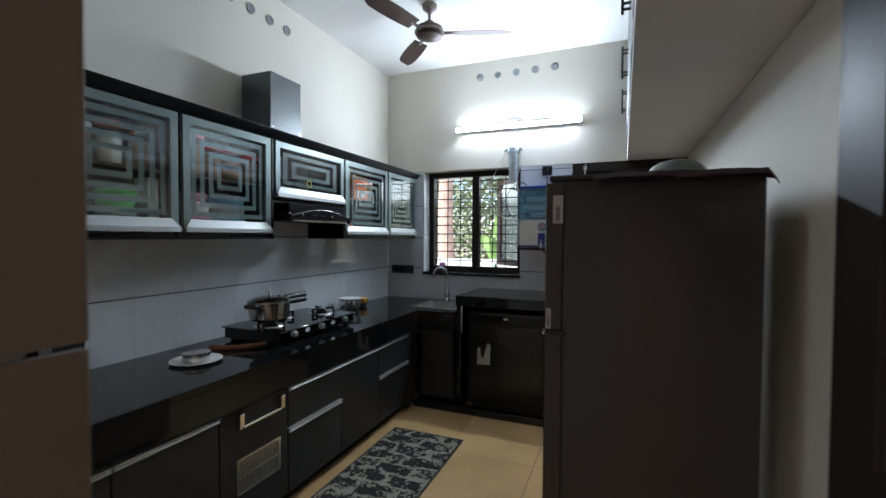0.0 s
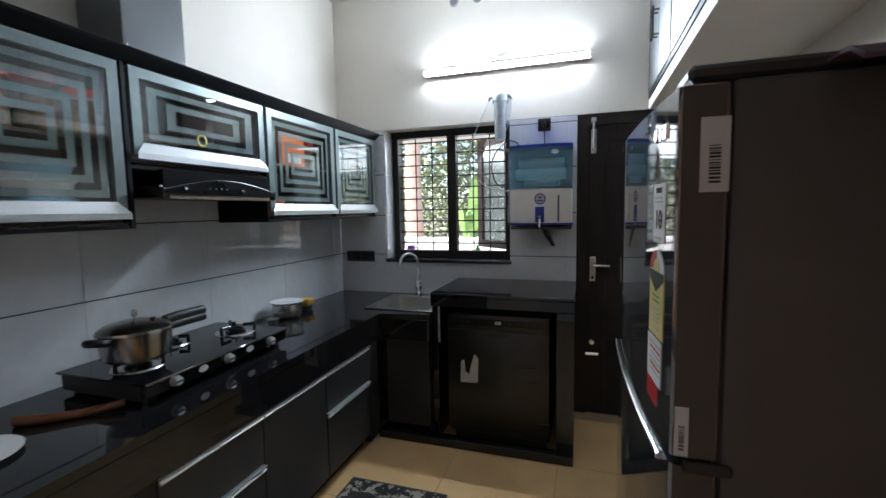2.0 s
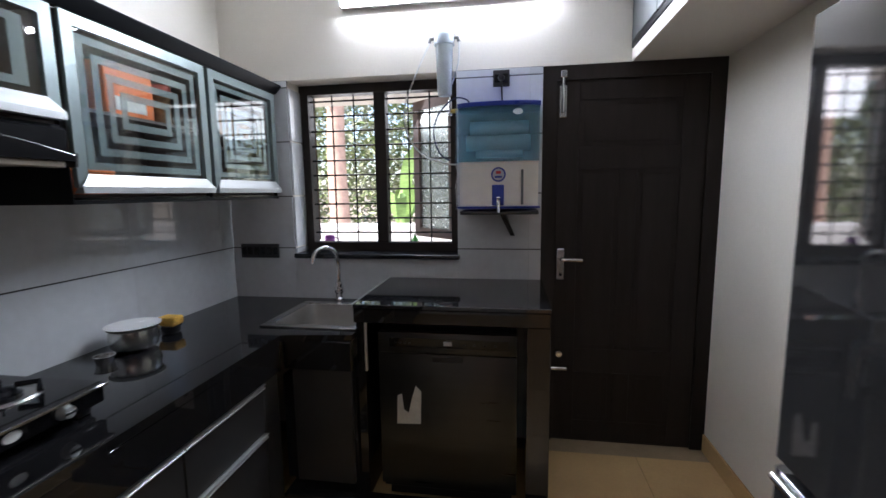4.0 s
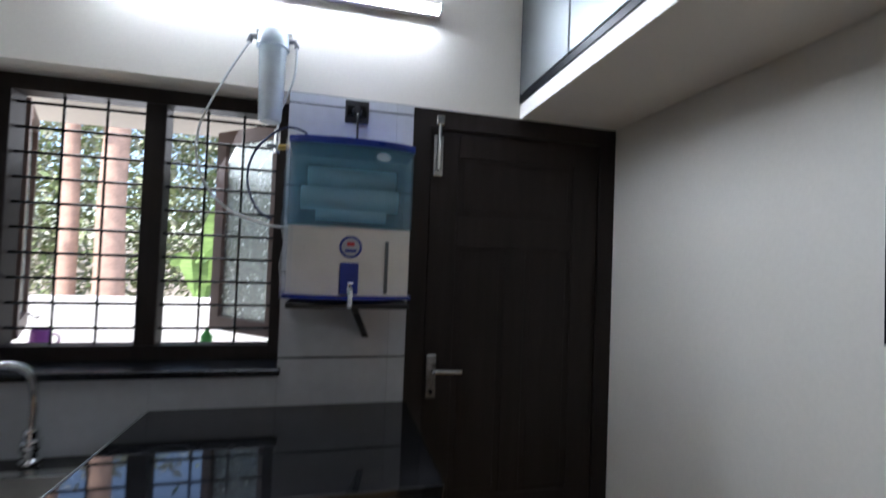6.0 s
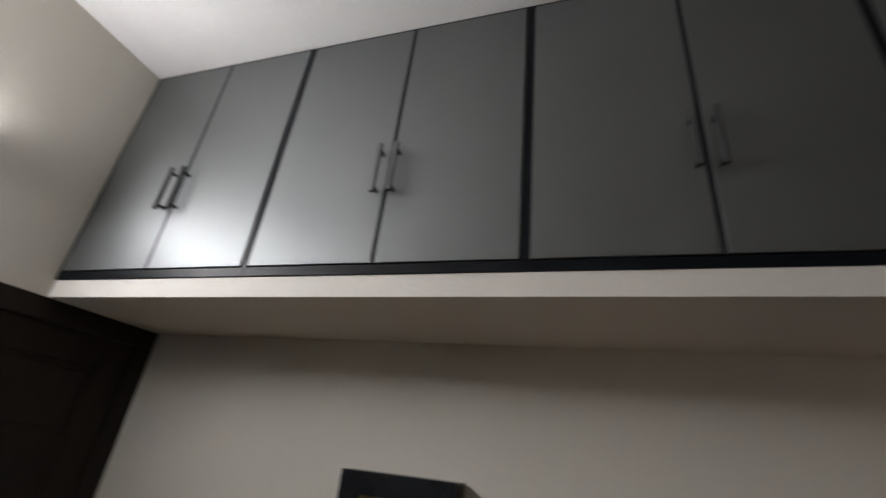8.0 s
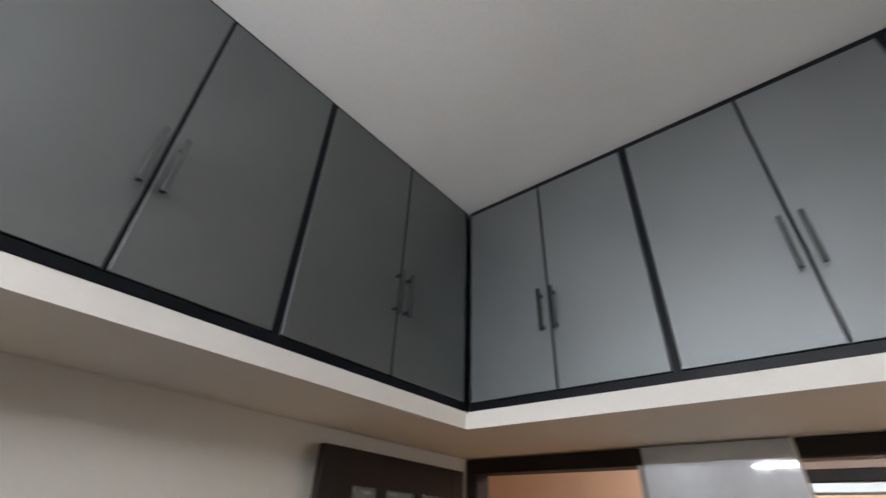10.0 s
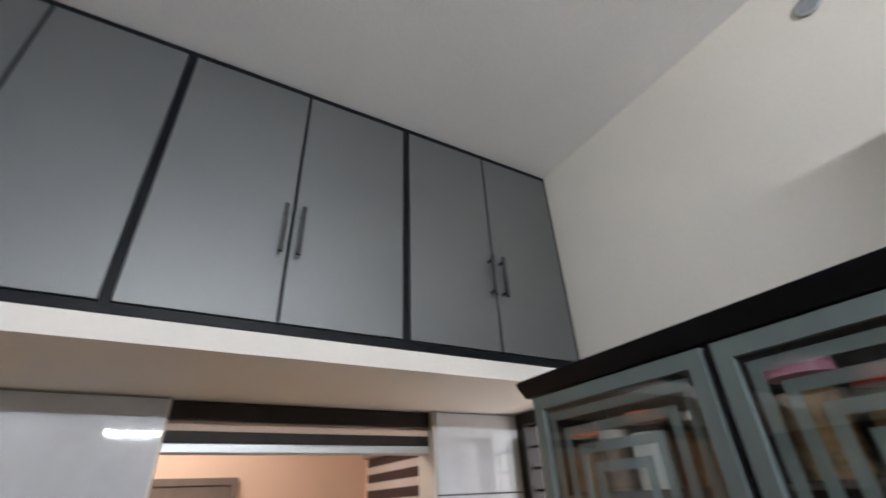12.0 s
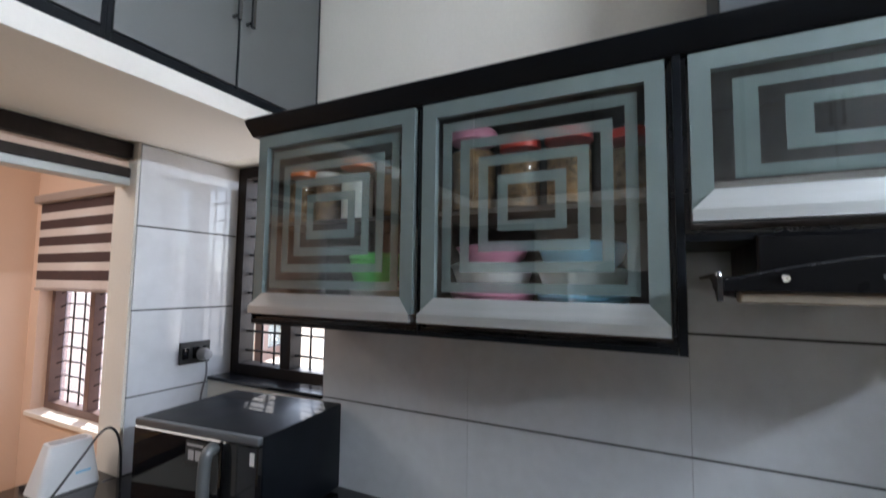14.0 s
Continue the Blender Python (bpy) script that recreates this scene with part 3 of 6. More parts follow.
def sink():
    s = thing("sink", 0.755, -0.36, 0.62, "stainless steel single-bowl kitchen sink set in black granite", "sink")
    x0, x1, y0, y1, z = 0.515, 1.0, -0.60, -0.115, COUNTER + 0.002
    rim = bmesh.new()
    box(x0, x1, y0, y0 + 0.045, z, z + 0.006, 0.002, rim)
    box(x0, x1, y1 - 0.045, y1, z, z + 0.006, 0.002, rim)
    box(x0, x0 + 0.045, y0 + 0.045, y1 - 0.045, z, z + 0.006, 0.002, rim)
    box(x1 - 0.03, x1, y0 + 0.045, y1 - 0.045, z, z + 0.006, 0.002, rim)
    part("rim", rim, STEEL, s)
    bowl = bmesh.new()
    rings = []
    for inset, h in ((0.043, 0.005), (0.05, -0.01), (0.058, -0.15), (0.08, -0.185), (0.16, -0.192)):
        pts = rounded(x0 + inset, x1 - inset * 0.8, y0 + inset, y1 - inset, 0.05)
        rings.append([bowl.verts.new((u, v, z + h)) for u, v in pts])
    for a, b in zip(rings, rings[1:]):
        for k in range(len(a)):
            bowl.faces.new((a[k], a[(k + 1) % len(a)], b[(k + 1) % len(a)], b[k]))
    bowl.faces.new(rings[-1])
    part("bowl", bowl, SINK_STEEL, s, "dull brushed steel bowl, darkened for its inner shade")
    part("drain", lathe([(0.0, 0.004), (0.03, 0.004), (0.04, 0.0)], 0.755, -0.36, z - 0.191, seg=24), CHROME, s)
    return s


sink()


def tap():
    t = thing("sink_tap", 0.71, -0.075, COUNTER + 0.008, "chrome swan-neck kitchen tap", "tap")
    x, y, z = 0.71, -0.075, COUNTER + 0.008
    part("base", lathe([(0.028, 0), (0.028, 0.012), (0.021, 0.02), (0.021, 0.10), (0.018, 0.11), (0.012, 0.112)], x, y, z, seg=24), CHROME, t)
    neck = arc([(x, y, z + 0.1), (x, y, z + 0.22), (x - 0.012, y - 0.02, z + 0.29), (x - 0.05, y - 0.06, z + 0.318), (x - 0.09, y - 0.10, z + 0.295), (x - 0.105, y - 0.115, z + 0.235)], 8)
    part("spout", tube(neck, 0.0115, seg=14), CHROME, t)
    part("collar", lathe([(0.024, 0.0), (0.027, 0.006), (0.027, 0.030), (0.022, 0.038)], x, y, z + 0.042, seg=24), CHROME, t)
    return t


tap()
FX = CX - 0.022    # plane of the drawer fronts
FTOP = COUNTER - 0.168


def grip(parent, y0, y1, z):
    """A pressed aluminium edge grip along the top of a front."""
    p = prism([(FX + 0.0005, z - 0.024), (FX + 0.010, z - 0.024), (FX + 0.013, z - 0.018), (FX + 0.006, z - 0.012), (FX + 0.006, z - 0.006), (FX + 0.016, z - 0.003), (FX + 0.016, z), (FX - 0.016, z), (FX - 0.016, z - 0.003), (FX + 0.0005, z - 0.005)], "z", y0, y1)
    for v in p.verts:
        v.co = (v.co.x, v.co.z, v.co.y)
    return part("grip_rail", p, RAIL, parent, "aluminium edge grip", smooth=False)


def base_cabinet(y0, y1, fronts, label):
    c = thing("base_cabinet", 0.35, (y0 + y1) / 2, 0, label, "cabinet", "base cabinets under the worktop")
    part("body", box(0.012, FX - 0.021, y0 + 0.001, y1 - 0.001, 0.08, FTOP - 0.002), BLACK_FRAME, c)
    part("plinth", box(0.02, FX - 0.06, y0 + 0.001, y1 - 0.001, 0.0, 0.0795), BLACK_FRAME, c)
    for name, z0, z1, gripped in fronts:
        f = part(name, box(FX - 0.0205, FX, y0 + 0.004, y1 - 0.004, z0 + 0.003, z1 - 0.006, 0.0015), BASE_LAM, c)
        if gripped:
            grip(f, y0 + 0.004, y1 - 0.004, z1 - 0.002)
    return c


two = (("drawer_front", 0.075, 0.424, True), ("drawer_front", 0.424, FTOP - 0.004, True))
base_cabinet(-1.292, -0.822, two, "dark grey base cabinet with two drawers and aluminium grips")
base_cabinet(-1.758, -1.292, (("door", 0.075, FTOP - 0.004, True),), "dark grey base cabinet with a single door and aluminium grip")
base_cabinet(-2.232, -1.758, two, "dark grey base cabinet with two drawers and aluminium grips")
base_cabinet(-3.10, -2.66, (("door", 0.075, FTOP - 0.004, True),), "dark grey base cabinet with a single door and aluminium grip")
base_cabinet(-3.54, -3.10, (("door", 0.075, FTOP - 0.004, True),), "dark grey base cabinet with a single door and aluminium grip")
base_cabinet(-3.87, -3.54, (("door", 0.075, FTOP - 0.004, False),), "plain dark grey end base cabinet")
basket = base_cabinet(-2.66, -2.232, (), "dark grey pull-out unit with chrome bar handle and slotted vent")
bf = part("front", box(FX - 0.0205, FX, -2.655, -2.237, 0.078, FTOP - 0.008, 0.0015), BASE_LAM, basket)
hb = box(FX + 0.024, FX + 0.036, -2.57, -2.30, 0.560, 0.572, 0.002)
for y in (-2.565, -2.305):
    box(FX + 0.0005, FX + 0.036, y - 0.012, y + 0.012, 0.560, 0.630, 0.002, hb)
part("bar_handle", hb, CHROME, bf, "chrome bar handle")
part("vent_plate", ring(-2.57, -2.29, 0.24, 0.41, 0.012, FX + 0.0005, FX + 0.004), STEEL, bf, "slotted metal vent plate")
for k in range(22):
    y = -2.555 + k * 0.0118
    part("vent_slat", box(FX + 0.0005, FX + 0.0035, y, y + 0.007, 0.252, 0.398), STEEL, bf)
part("vent_bar", box(FX + 0.001, FX + 0.0042, -2.558, -2.302, 0.318, 0.330), STEEL, bf)

corner = thing("corner_cabinet", 0.84, -0.4, 0, "dark grey corner cabinet under the sink", "cabinet")
part("body", box(FX - 0.02, 1.0, -0.625, -0.02, 0.08, 0.60), BLACK_FRAME, corner)
part("filler", box(0.5, FX - 0.004, -0.818, -0.70, 0.02, FTOP - 0.002, 0.002), BASE_LAM, corner, "dark grey filler strip")
part("door", box(0.70, 0.985, -0.648, -0.6255, 0.085, FTOP - 0.006, 0.002), BASE_LAM, corner)
part("plinth", box(FX + 0.001, 1.004, -0.60, -0.03, 0, 0.0795), BLACK_FRAME, corner)
part("base_step", box(FX + 0.001, 1.004, -0.715, -0.6005, 0, 0.055, 0.003), GRANITE, corner, "low black granite step")

RC = 0.957


def raised_counter():
    r = thing("raised_counter", 1.44, -0.32, 0, "black granite raised counter over the dishwasher", "counter")
    part("top", box(1.004, 1.876, -0.645, -0.012, RC - 0.02, RC, 0.003), GRANITE, r)
    part("fascia", box(1.006, 1.874, -0.643, -0.615, RC - 0.085, RC - 0.0205, 0.003), GRANITE, r)
    part("side_panel", box(1.006, 1.045, -0.612, -0.014, 0, RC - 0.0205, 0.002), GRANITE, r)
    part("side_panel", box(1.775, 1.874, -0.640, -0.014, 0, RC - 0.0855, 0.002), GRANITE, r)
    part("metal_strip", box(1.050, 1.060, -0.63, -0.612, 0.64, 0.87, 0.001), ALU, r, "bare aluminium strip")
    part("base_step", box(1.006, 1.874, -0.715, -0.6465, 0, 0.055, 0.003), GRANITE, r, "low black granite step")
    part("edge_trim", box(1.002, 1.0038, -0.645, -0.012, RC - 0.012, RC + 0.003), ALU_MATT, r, "thin pale edge trim")
    return r


raised_counter()
DISH = mat("graphite_steel", (0.052, 0.052, 0.050), 0.30, 0.85, var=0.08, scale=6, grain=240, bump=0.02, stretch=(0.2, 1, 4))
PAPER = mat("worn_paper", (0.55, 0.55, 0.52), 0.7, var=0.12, scale=30, grain=120, bump=0.05)
LED = mat("panel_marks", (0.45, 0.45, 0.47), 0.4, var=0.05)


def dishwasher():
    d = thing("dishwasher", 1.42, -0.33, 0.0, "graphite grey freestanding dishwasher under the raised counter", "dishwasher")
    part("body", box(1.115, 1.735, -0.595, -0.06, 0.06, 0.832, 0.004), BLACK_PLASTIC, d)
    part("plinth", box(1.135, 1.715, -0.56, -0.10, 0.0, 0.0595), BLACK_PLASTIC, d)
    door = part("door", box(1.115, 1.735, -0.635, -0.5955, 0.10, 0.735, 0.005, segments=2), DISH, d)
    panel = part("control_panel", box(1.115, 1.735, -0.635, -0.5955, 0.738, 0.832, 0.005, segments=2), DISH, d)
    part("panel_glass", box(1.17, 1.70, -0.6375, -0.6352, 0.765, 0.808, 0.001), BLACK_GLASS, panel, "black glass control strip")
    part("display", box(1.415, 1.452, -0.6385, -0.6377, 0.778, 0.797), LED, panel, "small lit display")
    for k in range(8):
        x = (1.19 + k * 0.022) if k < 4 else (1.50 + (k - 4) * 0.045)
        part("button", box(x, x + 0.012, -0.6387, -0.6377, 0.782, 0.788), BLACK_PLASTIC, panel)
    part("grip_recess", box(1.36, 1.50, -0.640, -0.6352, 0.70, 0.728, 0.004), BLACK_PLASTIC, door, "dark recessed grip")
    out = [(1.195, 0.40), (1.305, 0.405), (1.31, 0.56), (1.285, 0.585), (1.268, 0.53), (1.25, 0.455), (1.228, 0.47), (1.22, 0.545), (1.2, 0.535)]
    part("torn_label", prism(out, "y", -0.6368, -0.6353), PAPER, door, "torn remains of a paper label", smooth=False)
    return d


dishwasher()

# ---- cooker hood and duct ----
TRAY = mat("cream_tray", (0.24, 0.20, 0.155), 0.6, var=0.15, scale=20)
HOOD_BLACK = mat("hood_black", (0.004, 0.004, 0.005), 0.3, spec=0.15, var=0.2, scale=8, bump=0.01)
def hood():
    h = thing("cooker_hood", 0.24, -1.64, 1.53, "black glass cooker hood with curved visor and grey duct", "cooker hood")
    part("motor_box", box(0.014, 0.36, -1.885, -1.29, 1.5765, 1.655, 0.004), HOOD_BLACK, h)
    y0, y1, n = -1.945, -1.345, 24
    top = [(y0 + (y1 - y0) * k / n, 1.568 + 0.045 * math.sin(math.pi * k / n)) for k in range(n + 1)]
    part("visor", prism([(y0, 1.553), (y1, 1.553)] + top[::-1], "x", 0.424, 0.444), HOOD_BLACK, h, "black glass front with an arched edge", smooth=False)
    part("curved_lip", tube([(0.441, y, z + 0.001) for y, z in top], 0.0030, seg=8), BLACK_FRAME, h, "curved glossy black lip")
    part("deck", box(0.20, 0.4235, y0 + 0.003, y1 - 0.003, 1.5535, 1.576, 0.002), HOOD_BLACK, h, "black top deck")
    arm = [(0.014, 1.583), (0.36, 1.584), (0.444, 1.576), (0.440, 1.536), (0.424, 1.534), (0.372, 1.560), (0.30, 1.576), (0.014, 1.577)]
    for y in (y0 - 0.0095, y1 + 0.0015):
        side = prism(arm, "y", y, y + 0.008)
        part("side_arm", side, BLACK_PLASTIC, h, "black side arm", smooth=False)
    part("filter_tray", box(0.10, 0.3945, y0 + 0.02, y1 - 0.02, 1.540, 1.553, 0.002), HOOD_BLACK, h, "dark oil tray")
    part("tray_edge", box(0.395, 0.434, y0 + 0.022, y1 - 0.022, 1.5325, 1.5525, 0.003), TRAY, h, "cream oil tray edge")
    for y in (-1.863, -1.565):
        part("knob", lathe([(0.0, 0.010), (0.006, 0.009), (0.0075, 0.006), (0.0075, 0.0)], 0.4445, y, 1.574, axis="x", seg=16), CHROME, h)
    part("pivot_cap", lathe([(0.0, 0.007), (0.005, 0.006), (0.006, 0.0)], 0.425, y0 - 0.006, 1.5785, seg=14), CHROME, h)
    for k in range(4):
        part("touch_mark", box(0.4442, 0.4447, -1.745 + k * 0.03, -1.737 + k * 0.03, 1.574, 1.581), GREY_METAL, h)
    duct = part("duct", box(0.012, 0.250, -1.918, -1.640, 2.0750, 2.468, 0.003), GREY_METAL, h, "grey painted metal duct cover")
    for y in (-1.905, -1.653):
        for z in (2.445, 2.13):
            part("screw", tube([(0.2495, y, z), (0.253, y, z)], 0.004, seg=8), STEEL, duct)
    return h


hood()
YELLOW = mat("yellow_sticker", (0.62, 0.55, 0.10), 0.5, var=0.1)
st = tube([(0.0, 0.022 * math.cos(radians(q)), 0.022 * math.sin(radians(q))) for q in range(0, 361, 15)], 0.0042, seg=8, ends=False)
for v in st.verts:
    v.co = (CAB_X + 0.0085 + 0.25 * v.co.x, v.co.y - 1.67, v.co.z + 1.79)
single("round_sticker", st, YELLOW, "round yellow sticker ring on the cabinet glass", "sticker")


# ---- tube light, vents, fan ----
TUBE_ON = mat("lit_tube", (0.83, 0.92, 1.0), 0.4, emit=TUBE_E, var=0.0, bump=0)


def tube_light():
    t = thing("tube_light", 1.35, -0.03, 2.44, "long white fluorescent batten light, switched on", "tube light")
    part("batten", box(0.77, 1.955, -0.0335, -0.002, 2.456, 2.498, 0.004), WHITE_PLASTIC, t)
    half = [(-0.034, 2.460)] + [(-0.019 - 0.024 * math.cos(radians(q)), 2.477 + 0.022 * math.sin(radians(q))) for q in range(-40, 41, 10)] + [(-0.034, 2.494)]
    part("diffuser", prism(half, "x", 0.785, 1.94), TUBE_ON, t, "glowing white diffuser")
    for x in (0.77, 1.942):
        part("end_cap", box(x, x + 0.014, -0.064, -0.0325, 2.459, 2.495, 0.004), WHITE_PLASTIC, t)
    part("wall_clip", box(1.29, 1.41, -0.02, -0.002, 2.520, 2.540, 0.003), LED, t, "small grey fixing plate")
    part("wire", tube(arc([(1.35, -0.012, 2.520), (1.352, -0.03, 2.505), (1.35, -0.022, 2.493)], 5), 0.004, seg=8), LED, t)
    return t


tube_light()
VENT_DARK = mat("vent_inside", (0.26, 0.27, 0.28), 0.7, var=0.2)
VENT_RIM = mat("vent_rim", (0.36, 0.37, 0.38), 0.5, var=0.1)


def vent(x, y, z, axis, sign):
    v = thing("vent_hole", x, y, z, "small round grey pipe vent high in the wall", "vent", "round wall vents")
    r = lathe([(0.024, 0.0), (0.034, 0.0), (0.034, 0.006 * sign), (0.031, 0.009 * sign), (0.026, 0.009 * sign), (0.024, 0.0)], x, y, z, axis=axis, seg=24)
    part("rim", r, VENT_RIM, v)
    part("cover", lathe([(0.0, 0.002 * sign), (0.0245, 0.002 * sign), (0.0245, 0.004 * sign), (0.0, 0.004 * sign)], x, y, z, axis=axis, seg=24), VENT_DARK, v, "dark mesh cover")
    return v


for k in range(5):
    vent(1.006 + 0.1735 * k, -0.001, 2.967 + 0.002 * k, "y", -1)
for k in range(5):
    vent(0.001, -2.165 + 0.168 * k, 2.935, "x", 1)

FAN = mat("fan_enamel", (0.30, 0.25, 0.23), 0.4, var=0.1, scale=10)
FAN_DARK = mat("fan_brown", (0.10, 0.065, 0.055), 0.35, 0.3, var=0.15)


def ceiling_fan():
    x, y = 0.97, -1.12
    f = thing("ceiling_fan", x, y, 2.86, "three-bladed brown ceiling fan on a short rod", "ceiling fan")
    part("canopy", lathe([(0.0, 0.0), (0.055, 0.0), (0.05, -0.03), (0.02, -0.055), (0.0, -0.055)], x, y, TOP - 0.001, seg=28), FAN, f)
    part("rod", tube([(x, y, TOP - 0.05), (x, y, 2.945)], 0.011), FAN, f)
    part("motor", lathe([(0.0, 0.085), (0.03, 0.08), (0.045, 0.05), (0.095, 0.035), (0.105, 0.0), (0.09, -0.03), (0.04, -0.045), (0.0, -0.046)], x, y, 2.915, seg=40), FAN_DARK, f)
    part("trim_ring", lathe([(0.1055, 0.010), (0.108, 0.006), (0.108, -0.004), (0.1055, -0.008)], x, y, 2.915, seg=40), FAN, f, "pale trim ring")
    for a in (135, 255, 20):
        b = bmesh.new()
        c, s = math.cos(radians(a)), math.sin(radians(a))
        rows = []
        for k in range(9):
            r = 0.17 + 0.43 * k / 8
            hw = 0.052 + 0.012 * math.sin(math.pi * k / 8) - (0.02 if k == 8 else 0)
            rows.append([(r, -hw, -0.012), (r, hw, 0.012), (r, hw, 0.016), (r, -hw, -0.008)])
        vs = [[b.verts.new((x + u * c - v * s, y + u * s + v * c, 2.912 + w)) for u, v, w in row] for row in rows]
        for p, q in zip(vs, vs[1:]):
            for k in range(4):
                b.faces.new((p[k], p[(k + 1) % 4], q[(k + 1) % 4], q[k]))
        b.faces.new(vs[0])
        b.faces.new(vs[-1][::-1])
        blade = part("blade", b, FAN_DARK, f)
        part("bracket", tube([(x + 0.09 * c, y + 0.09 * s, 2.912), (x + 0.2 * c, y + 0.2 * s, 2.918)], 0.012, seg=8), FAN, blade)
    return f


ceiling_fan()

# ---- refrigerator ----
FRIDGE = mat("dark_brown_steel", (0.056, 0.050, 0.046), 0.42, 0.0, spec=0.4, var=0.1, scale=5, grain=240, bump=0.02)
FRIDGE_FRONT = mat("glossy_graphite_steel", (0.21, 0.21, 0.22), 0.035, 0.8, var=0.06, scale=4, grain=240, bump=0.004, rough_var=0.012)
LABEL_WHITE = mat("label_white", (0.75, 0.75, 0.73), 0.45, var=0.04)
LABEL_RED = mat("label_red", (0.50, 0.03, 0.03), 0.45, var=0.05)
LABEL_YELLOW = mat("label_yellow", (0.72, 0.62, 0.22), 0.45, var=0.05)
LABEL_GREEN = mat("label_green", (0.05, 0.22, 0.07), 0.5, var=0.1)
LABEL_BLACK = mat("label_black", (0.02, 0.02, 0.02), 0.5, var=0.1)
FR = dict(x0=2.036, x1=2.660, y0=-2.555, y1=-1.93, top=1.628, split=1.128)


def text(words, size, m, parent, name="lettering", label=""):
    """Raised lettering as a mesh part, posed by the matrix m."""
    cu = bpy.data.curves.new("words", "FONT")
    cu.body, cu.size, cu.extrude, cu.align_x, cu.align_y = words, size, 0.0004, "CENTER", "CENTER"
    ob = bpy.data.objects.new("words", cu)
    me = bpy.data.meshes.new_from_object(ob)
    bpy.data.objects.remove(ob)
    bm = bmesh.new()
    bm.from_mesh(me)
    bmesh.ops.transform(bm, matrix=m, verts=bm.verts)
    return bm


def side_matrix(x, y, z, facing):
    """Text lying on a wall: facing -x, +x, -y."""
    turn = {"-x": (90, 0, -90), "+x": (90, 0, 90), "-y": (90, 0, 0)}[facing]
    return pose(x, y, z, *turn)


def bulge(y):
    """The bowed front of the refrigerator doors."""
    return FR["x0"] - 0.020 + 0.115 * (y + 2.08) ** 2


def cling(bm, x):
    """Bends something modelled flat at x onto the bowed door."""
    for v in bm.verts:
        v.co.x += bulge(v.co.y) - x
    return bm


LABEL_GREY = mat("pale_grey_label", (0.46, 0.46, 0.47), 0.35, var=0.1)


def refrigerator():
    f = FR
    r = thing("refrigerator", 2.37, -2.28, 0, "dark brown two-door top-freezer refrigerator with stickers on its door", "refrigerator")
    part("body", box(f["x0"] + 0.065, f["x1"], f["y0"], f["y1"], 0.03, f["top"], 0.008, segments=2), FRIDGE, r)
    for x in (2.15, 2.63):
        for y in (f["y0"] + 0.06, f["y1"] - 0.06):
            part("foot", lathe([(0.02, 0), (0.02, 0.03)], x, y, 0, seg=12), BLACK_PLASTIC, r)
    for name, z0, z1 in (("freezer_door", f["split"] + 0.006, f["top"] - 0.004), ("fridge_door", 0.05, f["split"] - 0.006)):
        edge = [f["y0"] + 0.006 + (f["y1"] - f["y0"] - 0.012) * k / 24 for k in range(25)]
        out = [(f["x0"] + 0.060, f["y0"] + 0.002), (bulge(f["y0"]) + 0.008, f["y0"] + 0.002)] + [(bulge(y), y) for y in edge]
        out += [(bulge(f["y1"]) + 0.008, f["y1"] - 0.002), (f["x0"] + 0.060, f["y1"] - 0.002)]
        part(name, prism(out, "z", z0, z1), FRIDGE_FRONT, r, "glossy graphite door")
        part("door_edge", box(f["x0"] + 0.009, f["x0"] + 0.059, f["y0"] + 0.0005, f["y0"] + 0.0016, z0 + 0.001, z1 - 0.001), FRIDGE, r, "dark door edge")
    part("hinge_cover", box(f["x0"] + 0.016, f["x0"] + 0.195, f["y0"] + 0.006, f["y0"] + 0.09, f["top"] + 0.0005, f["top"] + 0.022, 0.006), BLACK_PLASTIC, r, "black plastic hinge cover")
    part("hinge", box(f["x0"] + 0.020, f["x0"] + 0.078, f["y0"] - 0.010, f["y0"] + 0.001, f["split"] - 0.010, f["split"] + 0.0055, 0.003), BLACK_PLASTIC, r, "black centre hinge")
    part("gasket", box(f["x0"] + 0.0605, f["x0"] + 0.0645, f["y0"] + 0.01, f["y1"] - 0.01, 0.06, f["top"] - 0.01), BLACK_PLASTIC, r)
    grip_pts = [(bulge(f["y1"] - 0.012 - (f["y1"] - f["y0"] - 0.05) * k / 20) - 0.004, f["y1"] - 0.012 - (f["y1"] - f["y0"] - 0.05) * k / 20, 1.112) for k in range(21)]
    part("door_handle", tube(grip_pts, 0.0055, seg=12), CHROME, r, "long bowed chrome grip across the door")
    # stickers on the side panel
    sx, sy = f["x0"], f["y0"] - 0.0012
    for u0, u1, z0, z1 in ((0.030, 0.063, 1.490, 1.583), (0.010, 0.027, 1.137, 1.205)):
        lab = part("sticker", box(sx + u0, sx + u1, sy, sy + 0.001, z0, z1), LABEL_GREY, r, "pale grey barcode sticker")
        z = z0 + (z1 - z0) * 0.12
        random.seed(5)
        while z < z0 + (z1 - z0) * 0.62:
            hgt = random.choice((0.0012, 0.002, 0.003))
            part("barcode_bar", box(sx + u0 + 0.3 * (u1 - u0), sx + u1 - 0.3 * (u1 - u0), sy - 0.0005, sy - 0.0001, z, z + hgt), LABEL_BLACK, lab)
            z += hgt + random.choice((0.0012, 0.002))
    # stickers on the freezer door
    dx = f["x0"]
    ya, yb = -2.440, -2.504

    def card(name, y0, y1, z0, z1, m, label, lift=0.0, parent=None):
        return part(name, cling(box(dx - 0.0012 - lift, dx - 0.0004 - lift, y0, y1, z0, z1), dx), m, parent or r, label)

    warranty = card("warranty_card", yb, ya, 1.419, 1.506, LABEL_WHITE, "white warranty card with a large ten")
    mid = (ya + yb) / 2
